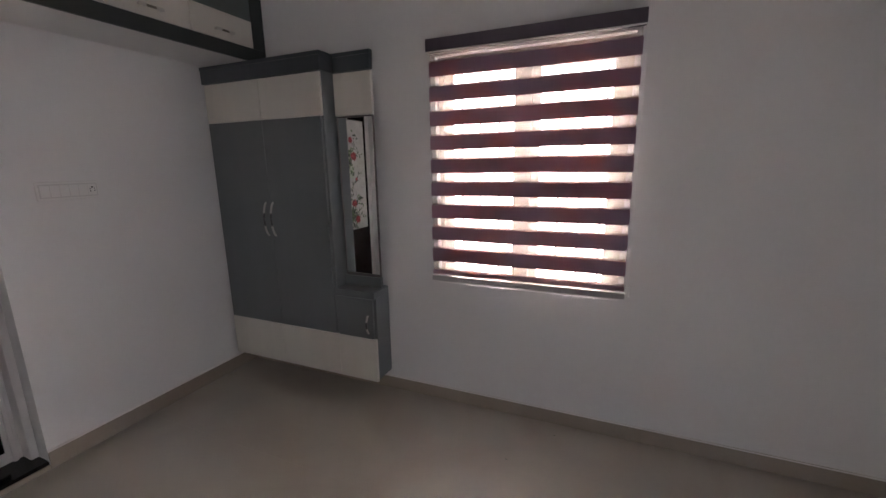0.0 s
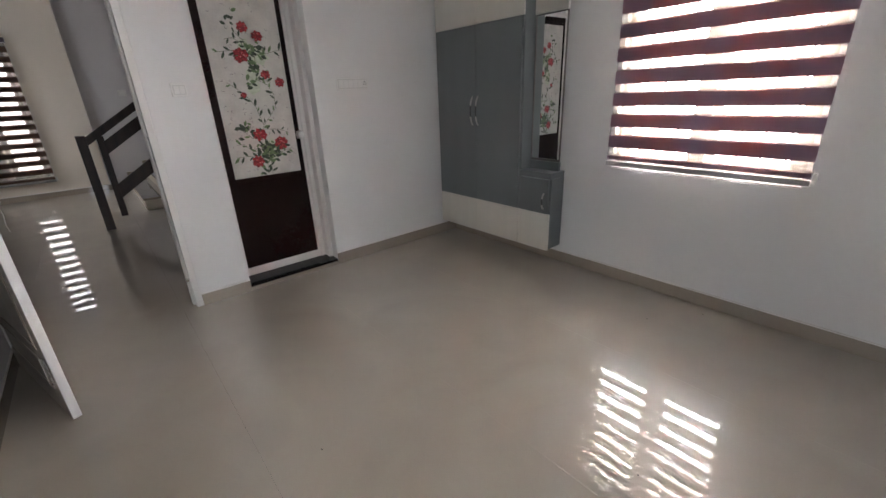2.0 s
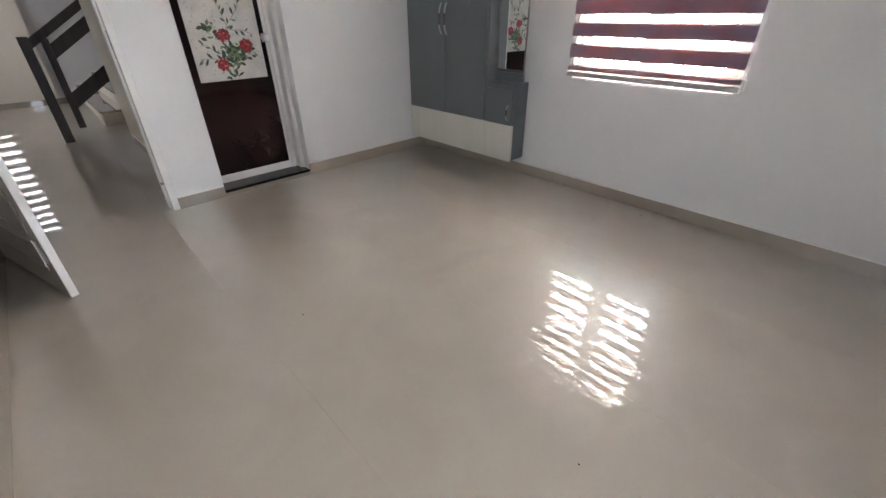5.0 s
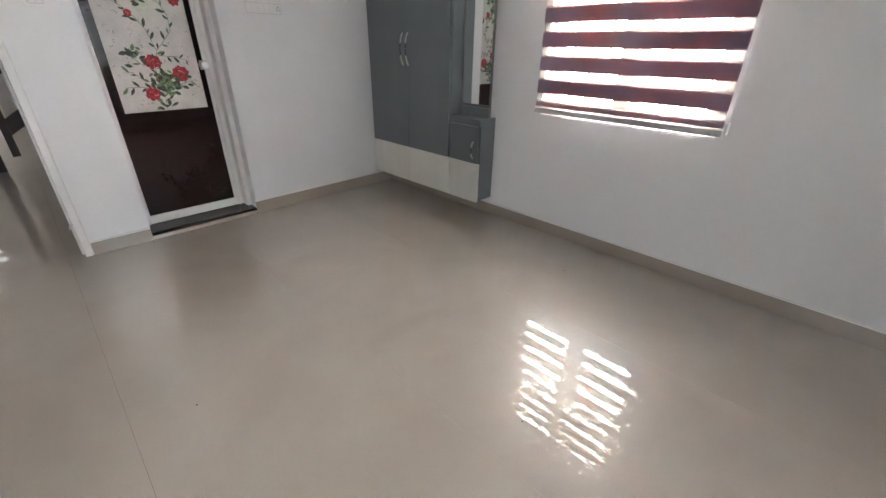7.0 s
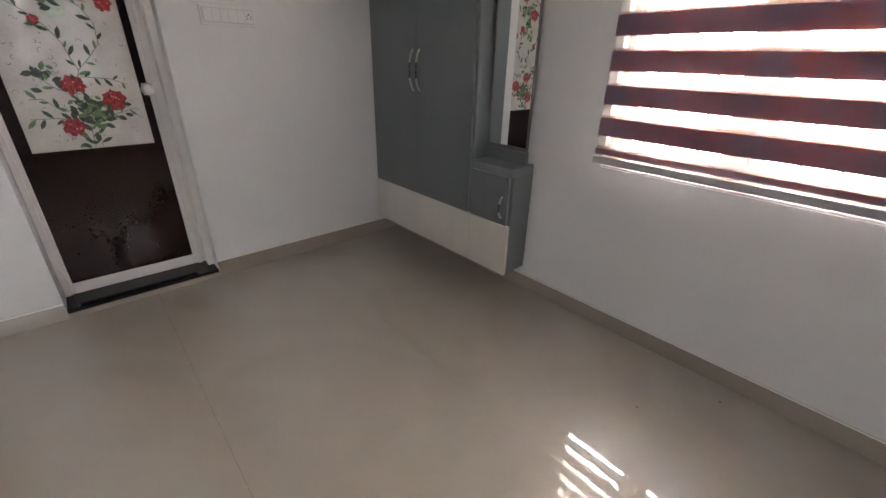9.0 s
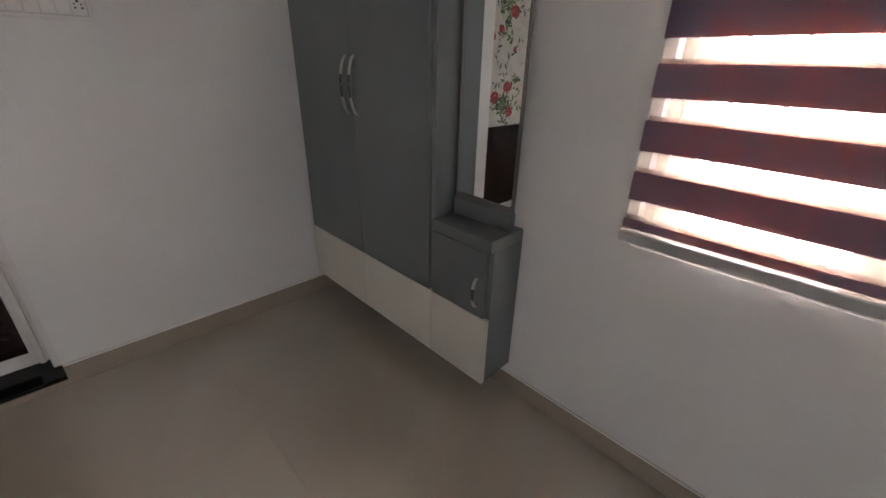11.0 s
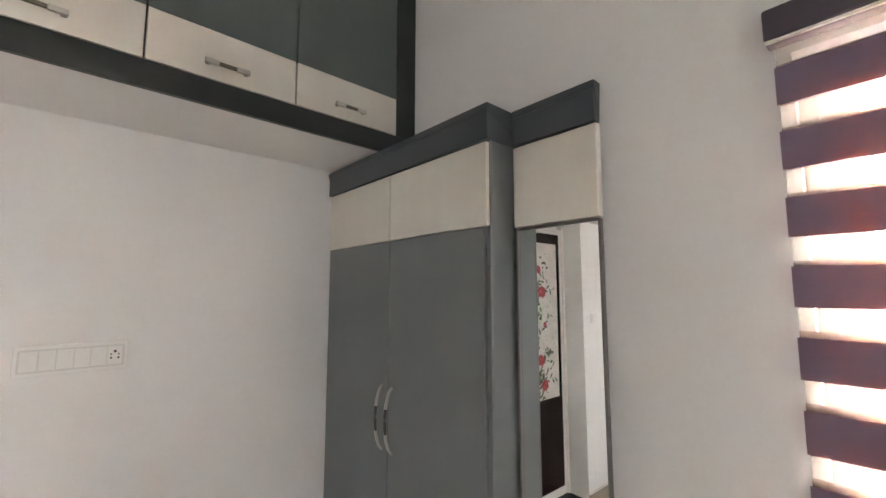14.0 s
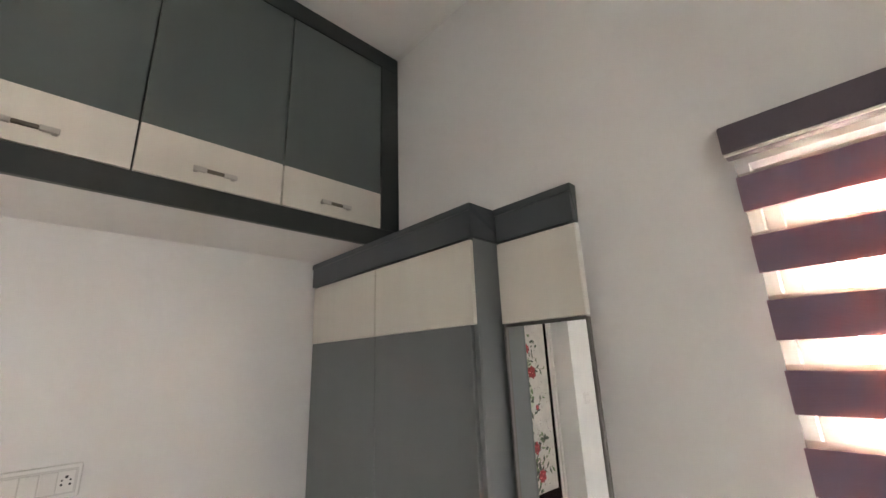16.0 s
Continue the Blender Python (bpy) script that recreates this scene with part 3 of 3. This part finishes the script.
for cy, cz, rr in ((0.99, 1.02, 0.085), (1.02, 1.69, 0.07), (0.96, 1.56, 0.06), (0.95, 1.47, 0.05), (0.93, 1.75, 0.05)):
    flat_shape(haze, petal_pts(cy - BY0, cz, rr, rnd.uniform(0, 3), 0.8), FX - 0.0005)
part("green_wash", haze, WASH, panel)
part("dark_leaves", dark, LEAF, panel)
part("pale_leaves", pale, LEAF_LIGHT, panel)
bm = bmesh.new()
for k in range(110):
    y, z, r = rnd.uniform(0.71, 1.18), rnd.uniform(0.86, 2.07), rnd.uniform(0.004, 0.011)
    a0 = rnd.uniform(0, 6)
    ribbon(bm, [(y - BY0 + r * math.cos(a0 + t), z + r * math.sin(a0 + t)) for t in (0, 0.8, 1.6, 2.6, 3.4)], 0.0024, FX - 0.0003)
part("flecks", bm, SPECK, panel)

threshold = thing("threshold", (XW, BY0, 0), "black polished granite threshold slab under the bathroom door", "threshold", "", "structure")
part("slab", box(-0.228, 0.002, 0.001, W1 - 0.001, 0.028, 0.048, 0.004, 2), GRANITE, threshold)
part("tile_strip", box(-0.228, 0.006, 0.001, W1 - 0.001, 0.0, 0.0275, 0.001), SKIRT, threshold, "beige tile strip")


# ---- bedroom doorway and its open leaf ----
frame_ = thing("door_2", (XW, DY0, 0), "white enamelled door frame of the open bedroom doorway", "door frame", "", "structure")
DW = DY1 - DY0
part("jamb", box(-0.11, 0.004, DW - 0.042, DW - 0.001, 0, DTOP - 0.045, 0.003), WHITE_PAINT, frame_)
part("jamb", box(-0.11, 0.004, 0.001, 0.042, 0, DTOP - 0.045, 0.003), WHITE_PAINT, frame_)
part("head", box(-0.11, 0.004, 0.001, DW - 0.001, DTOP - 0.044, DTOP - 0.001, 0.003), WHITE_PAINT, frame_)
part("stop", box(-0.11, -0.055, DW - 0.056, DW - 0.0425, 0, DTOP - 0.046, 0.002), WHITE_PAINT, frame_)
part("strike_plate", box(-0.046, -0.018, DW - 0.0435, DW - 0.0405, 1.04, 1.20), STEEL_DARK, frame_, "dark metal strike plate")
part("bolt_catch", box(-0.025, -0.005, DW - 0.062, DW - 0.0425, 0.205, 0.225, 0.002), CHROME, frame_)

open_leaf = thing("door_leaf", (-2.432, -0.7175, 0.008), "grey-brown wooden bedroom door leaf with white edges, wide open", "door", "", "", 16.9)
LW = 0.876
part("panel", box(0.0, LW, -0.0175, 0.0155, 0.0, 2.05, 0.002), LEAF_WOOD, open_leaf)
part("edge", box(LW + 0.0002, LW + 0.006, -0.0185, 0.0165, 0.0, 2.05, 0.0015), WHITE_PAINT, open_leaf, "white painted door edge")
part("face", box(0.0, LW, 0.0157, 0.0175, 0.0, 2.05), WHITE_PAINT, open_leaf, "white painted side of the leaf")
for z0, z1 in ((0.14, 0.30), (0.36, 0.98), (1.10, 1.92)):
    rows = [(0.09, LW - 0.09, -0.0225, -0.018, z0, z0 + 0.012), (0.09, LW - 0.09, -0.0225, -0.018, z1 - 0.012, z1), (LW - 0.102, LW - 0.09, -0.0225, -0.018, z0, z1)]
    part("moulding", boxes(rows, 0.002), LEAF_WOOD, open_leaf)
    # white on the hinge-side moulding stands for the highlight it catches
    part("moulding", box(0.10, 0.112, -0.0255, -0.018, z0, z1, 0.002), WHITE_PAINT, open_leaf, "panel moulding with its highlight put in as white")
lock = part("mortise_lock", box(LW + 0.0062, LW + 0.0085, -0.011, 0.011, 0.99, 1.20, 0.0008), CHROME, open_leaf, "steel lock face plate")
part("latch", box(LW + 0.0085, LW + 0.018, -0.006, 0.006, 1.13, 1.15, 0.002), CHROME, lock)
part("dead_bolt", box(LW + 0.0085, LW + 0.013, -0.006, 0.006, 1.03, 1.07, 0.001), STEEL_DARK, lock)
for s in (-1, 1):
    y = -0.018 if s < 0 else 0.0175
    hp = part("handle_plate", box(LW - 0.052, LW - 0.006, min(y, y + s * 0.012), max(y, y + s * 0.012), 0.97, 1.22, 0.003), BLACK_METAL, open_leaf, "dark steel handle plate")
    bm = rod(bmesh.new(), (LW - 0.03, y, 1.14), (LW - 0.03, y + s * 0.06, 1.14), 0.011, 10)
    rod(bm, (LW - 0.03, y + s * 0.055, 1.14), (LW - 0.155, y + s * 0.055, 1.135), 0.010, 10)
    part("lever", bm, BLACK_METAL, hp, smooth=True)
bm = rod(bmesh.new(), (LW - 0.055, 0.0235, 1.035), (LW - 0.055, 0.05, 1.035), 0.004, 8)
bmesh.ops.create_cone(bm, cap_ends=True, segments=14, radius1=0.013, radius2=0.013, depth=0.003, matrix=pose(LW - 0.055, 0.052, 1.035, 90, 0, 90))
part("key", bm, CHROME, open_leaf)
part("key_cord", tube([(LW - 0.055, 0.052, 1.024), (LW - 0.05, 0.055, 0.98), (LW - 0.06, 0.052, 0.94), (LW - 0.052, 0.054, 0.91)], 0.002, 6), PLASTIC, open_leaf)
tb = part("tower_bolt", box(LW - 0.05, LW - 0.02, -0.024, -0.018, 0.20, 0.33, 0.001), CHROME, open_leaf)
part("bolt_rod", rod(bmesh.new(), (LW - 0.035, -0.03, 0.19), (LW - 0.035, -0.03, 0.34), 0.005, 8), CHROME, tb)


# ---- switch plates ----
def switch_plate(y0, y1, z0, z1, modules, label, sockets=()):
    sp = thing("switch_board", (XW, y0, z0), label, "switch board")
    w, h = y1 - y0, z1 - z0
    part("plate", box(0.0005, 0.010, 0, w, 0, h, 0.004, 2), PLASTIC, sp)
    # inner frame greyed to put shade into the gaps round the rockers
    part("inner_frame", box(0.010, 0.0125, 0.010, w - 0.010, 0.012, h - 0.012, 0.001), PLASTIC_GREY, sp)
    m = (w - 0.03) / modules
    for k in range(modules):
        a = 0.015 + k * m
        if k in sockets:
            so = part("socket", box(0.0125, 0.015, a + 0.001, a + m - 0.001, 0.018, h - 0.018, 0.001), PLASTIC, sp)
            bm = bmesh.new()
            c, zc = a + m / 2, h / 2
            for dy, dz, r in ((0, 0.013, 0.0045), (-0.010, -0.008, 0.0035), (0.010, -0.008, 0.0035), (-0.010, 0.004, 0.0028), (0.010, 0.004, 0.0028)):
                rod(bm, (0.0145, c + dy, zc + dz), (0.0156, c + dy, zc + dz), r, 8)
            part("socket_holes", bm, PLASTIC_DARK, so)
        else:
            part("rocker", box(0.0125, 0.0165, a + 0.001, a + m - 0.001, 0.018, h - 0.018, 0.0015), PLASTIC, sp)
    return sp


switch_plate(0.392, 0.482, 1.425, 1.507, 2, "small white plastic switch board beside the bathroom door")
switch_plate(1.522, 1.803, 1.434, 1.530, 6, "long white plastic switch board with a socket on the wall", (5,))
hs = switch_plate(0, 0.12, 0, 0.10, 3, "white plastic switch board on the stairwell wall")
hs.matrix_world = pose(HX - 0.05, 0.52, 1.54)


# ---- wardrobe ----
def bow_handle(parent, a, b, out, name="handle", r=0.0075):
    """A bowed cabinet handle with two bright ends and a dark grip between them."""
    a, b, out = Vector(a), Vector(b), Vector(out)
    pts = [a + (b - a) * t + out * math.sin(math.pi * t) ** 0.6 for t in [k / 16 for k in range(17)]]
    h = part(name, tube(pts[:6], r, 8, 0.7), HANDLE_STEEL, parent, "bowed chrome handle with a dark grip", True)
    part("grip", tube(pts[5:12], r * 0.9, 8, 0.8), STEEL_DARK, h, "", True)
    part("end", tube(pts[11:], r, 8, 0.7), HANDLE_STEEL, h, "", True)
    return h


def bar_handle(parent, x, y, z):
    """A flat steel pull along y: two wide ends stepping down to a dark brown grip."""
    h = None
    for s0 in (-1, 1):
        bm = bmesh.new()
        a, b = sorted((y + s0 * 0.026, y + s0 * 0.066))
        add_box(bm, x + 0.016, x + 0.025, a, b, z - 0.0085, z + 0.0085, 0.002)
        a, b = sorted((y + s0 * 0.050, y + s0 * 0.062))
        add_box(bm, x + 0.0012, x + 0.017, a, b, z - 0.006, z + 0.006, 0.001)
        h = part("end", bm, HANDLE_STEEL, h) if h else part("handle", bm, HANDLE_STEEL, parent, "flat steel pull with a dark grip")
    part("grip", box(x + 0.0165, x + 0.0235, y - 0.0258, y + 0.0258, z - 0.0062, z + 0.0062, 0.0015), GRIP_BROWN, h)


WX0, WXM, WX1, WY = -2.425, -1.920, -1.412, 2.548
ward = thing("wardrobe", ((WX0 + WX1) / 2, YN, 0.145), "grey laminate wall-hung wardrobe with cream top and bottom bands", "wardrobe")
ox, oy, oz = -(WX0 + WX1) / 2, -YN, -0.145


def wbox(x0, x1, y0, y1, z0, z1, bevel=0.0015):
    return box(x0 + ox, x1 + ox, y0 + oy, y1 + oy, z0 + oz, z1 + oz, bevel)


part("carcass", wbox(WX0, WX1, WY + 0.019, YN - 0.010, 0.15, 2.165), GREY, ward)
part("side_edge", wbox(WX1 - 0.018, WX1, WY + 0.012, WY + 0.0188, 0.452, 2.16), GREY, ward)
for k, (a, b) in enumerate(((WX0 + 0.002, WXM - 0.0017), (WXM + 0.0017, WX1 - 0.0195))):
    door = part("door", wbox(a, b, WY, WY + 0.0178, 0.449, 1.893), GREY, ward, "matt grey door")
    part("cream_band", wbox(a, b + (0.016 if k else 0), WY - 0.002, WY + 0.0175, 1.8945, 2.152), CREAM, door, "cream wood-grain top band")
    hx = -1.957 if k == 0 else -1.893
    bow_handle(door, (hx + ox, WY + oy, 1.345 + oz), (hx + ox, WY + oy, 1.11 + oz), (0, -0.032, 0))
for a, b in ((WX0 + 0.002, WXM - 0.001), (WXM + 0.001, WX1 - 0.001)):
    part("bottom_panel", wbox(a, b, WY - 0.002, WY + 0.0178, 0.142, 0.4475), CREAM, ward, "cream wood-grain bottom panel")


def profile(x0, x1, steps, back=YN - 0.004):
    """A cornice: its stepped outline in y and z, run along x as one solid."""
    bm, front = bmesh.new(), []
    for y, z0, z1 in steps:
        front += [(y, z0), (y, z1)]
    line = front + [(back, steps[-1][2]), (back, steps[0][1])]
    out = [(0 if k >= len(front) else steps[0][0] - yy) for k, (yy, _) in enumerate(line)]
    out[-2] = out[len(front) - 1]
    a = [bm.verts.new((x0 + ox, yy + oy, zz + oz)) for yy, zz in line]
    b = [bm.verts.new((x1 + ox + o, yy + oy, zz + oz)) for (yy, zz), o in zip(line, out)]
    n = len(line)
    for i in range(n):
        bm.faces.new((a[i], a[(i + 1) % n], b[(i + 1) % n], b[i]))
    bm.faces.new(a[::-1])
    bm.faces.new(b)
    bmesh.ops.recalc_face_normals(bm, faces=bm.faces)
    return bm


part("cornice", profile(WX0 - 0.012, WX1 + 0.006, ((WY - 0.006, 2.158, 2.245), (WY - 0.011, 2.245, 2.268))), GREY_DARK, ward, "charcoal stepped cornice")

UX0, UX1, UY = -1.410, -1.110, 2.662
unit = thing("dressing_unit", ((UX0 + UX1) / 2, YN, 0.145), "grey dressing unit with tall mirror and small cupboard beside the wardrobe", "dressing table")
ox = -(UX0 + UX1) / 2
part("back_panel", wbox(UX0, UX1 - 0.050, UY + 0.0245, YN - 0.010, 0.777, 2.262), GREY, unit)
top = part("upper_door", wbox(UX0 + 0.006, UX1 - 0.018, UY, UY + 0.020, 1.897, 2.152), CREAM, unit, "cream upper flap")
part("edge_band", wbox(UX1 - 0.0178, UX1 - 0.014, UY, UY + 0.020, 1.897, 2.152, 0.0005), CREAM_EDGE, top)
part("cornice", profile(UX0 + 0.013, UX1 - 0.016, ((UY - 0.006, 2.158, 2.245), (UY - 0.011, 2.245, 2.268)), UY + 0.024), GREY_DARK, unit, "charcoal stepped cornice")
MZ0, MZ1, MX0, MX1 = 0.845, 1.893, UX0 + 0.009, UX1 - 0.013
bm = bmesh.new()
for r in ((MX0, MX0 + 0.008, MZ0, MZ1), (MX1 - 0.008, MX1, MZ0, MZ1), (MX0 + 0.008, MX1 - 0.006, MZ1 - 0.007, MZ1), (MX0 + 0.008, MX1 - 0.006, MZ0, MZ0 + 0.02)):
    add_box(bm, r[0] + ox, r[1] + ox, UY + 0.002 + oy, UY + 0.018 + oy, r[2] + oz, r[3] + oz, 0.002)
mf = part("mirror_frame", bm, FRAME_METAL, unit, "thin brownish grey metal mirror frame")
mw, mh = MX1 - MX0 - 0.014, MZ1 - MZ0 - 0.027
glass = part("mirror", box(-mw / 2, mw / 2, 0, 0.006, 0, mh), MIRROR, mf, "tall narrow mirror")
glass.matrix_local = pose(MX0 + 0.008 + mw / 2 + ox, UY + 0.008 + oy, MZ0 + 0.020 + oz, 0, 0, -0.9)
part("ledge_back", wbox(UX0 + 0.004, UX1 - 0.012, UY - 0.002, UY + 0.024, 0.7765, 0.8445), GREY, unit)
part("ledge", wbox(UX0, UX1, WY - 0.002, YN - 0.010, 0.729, 0.776, 0.002), GREY, unit, "grey ledge")
part("cupboard", wbox(UX0, UX1, WY + 0.019, YN - 0.010, 0.15, 0.7285), GREY, unit)
cd = part("cupboard_door", wbox(UX0 + 0.001, UX1 - 0.018, WY, WY + 0.0178, 0.449, 0.7245), GREY, unit, "small grey cupboard door")
bow_handle(cd, (-1.166 + ox, WY + oy, 0.612 + oz), (-1.166 + ox, WY + oy, 0.488 + oz), (0, -0.024, 0))
part("bottom_panel", wbox(UX0 - 0.0005, UX1, WY - 0.002, WY + 0.0178, 0.142, 0.4475), CREAM, unit, "cream wood-grain bottom panel")


# ---- loft cupboards ----
LX, LZ0, LZ1 = -2.012, 2.288, TOP
soffit = structure("loft_slab", box(XW, LX - 0.02, YS, YN, LZ0 - 0.002, LZ0 + 0.07), WALL, "white plastered slab under the loft cupboards", "slab")
loft = thing("loft_cupboard", (XW, YN, LZ0), "charcoal-framed loft cupboard with grey and cream doors below the ceiling", "loft cupboard")


def lbox(y0, y1, z0, z1, x0=-0.018, x1=0.0, bevel=0.001):
    return box(LX + x0 - XW, LX + x1 - XW, y0 - YN, y1 - YN, z0 - LZ0, z1 - LZ0, bevel)


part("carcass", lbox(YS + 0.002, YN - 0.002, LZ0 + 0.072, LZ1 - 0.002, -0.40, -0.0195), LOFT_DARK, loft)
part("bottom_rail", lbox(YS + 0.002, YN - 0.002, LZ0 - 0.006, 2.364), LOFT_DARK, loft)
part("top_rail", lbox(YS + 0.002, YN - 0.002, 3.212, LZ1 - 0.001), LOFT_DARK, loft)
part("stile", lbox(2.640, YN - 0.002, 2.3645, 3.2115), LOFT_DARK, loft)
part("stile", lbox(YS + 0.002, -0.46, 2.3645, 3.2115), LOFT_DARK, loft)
y = 2.637
for k in range(7):
    y0 = y - 0.442
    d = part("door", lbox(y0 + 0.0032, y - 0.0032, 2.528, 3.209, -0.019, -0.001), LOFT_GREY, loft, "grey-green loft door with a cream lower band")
    part("cream_band", lbox(y0 + 0.0032, y - 0.0032, 2.3675, 2.5275, -0.019, 0.001), CREAM, d)
    yc = (y + y0) / 2
    bar_handle(d, LX - XW, yc - 0.006 - YN, 2.414 - LZ0)
    y = y0


# ---- stairs and railing ----
stairs = thing("stairs", (-7.0, 0.3, 0), "beige tiled staircase rising along the grey wall", "stairs", "", "structure")
for k in range(8):
    y0 = 0.30 + 0.27 * k - 0.3
    tread = part("tread", box(HX - 0.04 + 7.0, -6.15 + 7.0, y0 - 0.015, y0 + 0.27, 0.172 * (k + 1) - 0.025, 0.172 * (k + 1), 0.003), SKIRT, stairs)
    part("riser", box(HX - 0.04 + 7.0, -6.165 + 7.0, y0, y0 + 0.27, 0.0, 0.172 * (k + 1) - 0.0255), WALL_CREAM, stairs)
    part("skirting_step", box(HX - 0.049 + 7.0, HX - 0.0405 + 7.0, y0, y0 + 0.27, 0.172 * (k + 1) + 0.001, 0.172 * (k + 1) + 0.10), SKIRT, stairs)
    part("putty_line", box(HX - 0.0405 + 7.0, HX - 0.030 + 7.0, y0, y0 + 0.27, 0.172 * (k + 1) + 0.09, 0.172 * (k + 1) + 0.102), SKIRT_TOP, stairs)

rail = thing("stair_railing", (-5.44, -0.14, 0), "dark stained wooden stair railing with a square newel post", "railing")
part("newel", box(-0.05, 0.05, -0.045, 0.045, 0, 1.09, 0.004), WOOD_DARK, rail, "square newel post")


def sloped(name, y0, y1, z0, z1, thick, t, slope=0.66):
    """A board that rises with the stairs: its top edge runs from z0 at y0 at the given slope."""
    bm = bmesh.new()
    vs = []
    for x in (-t / 2, t / 2):
        for y, dz in ((y0, 0), (y1, 0), (y1, -thick), (y0, -thick)):
            vs.append(bm.verts.new((x, y + 0.10, z0 + (y - y0) * slope + dz)))
    for f in ((0, 1, 2, 3), (7, 6, 5, 4), (0, 4, 5, 1), (1, 5, 6, 2), (2, 6, 7, 3), (3, 7, 4, 0)):
        bm.faces.new([vs[i] for i in f])
    bmesh.ops.recalc_face_normals(bm, faces=bm.faces)
    part(name, bm, WOOD_DARK, rail)


sloped("handrail", -0.055, 2.0, 1.075, 0, 0.095, 0.07)
sloped("middle_board", 0.06, 2.0, 0.99, 0, 0.145, 0.03)
sloped("lower_board", 0.09, 2.0, 0.515, 0, 0.165, 0.03)
part("post", box(-0.03, 0.03, 0.135, 0.20, 0.14, 1.07, 0.003), WOOD_DARK, rail, "thin post")
part("post", box(-0.03, 0.03, 1.20, 1.265, 0.0, 1.76, 0.003), WOOD_DARK, rail)
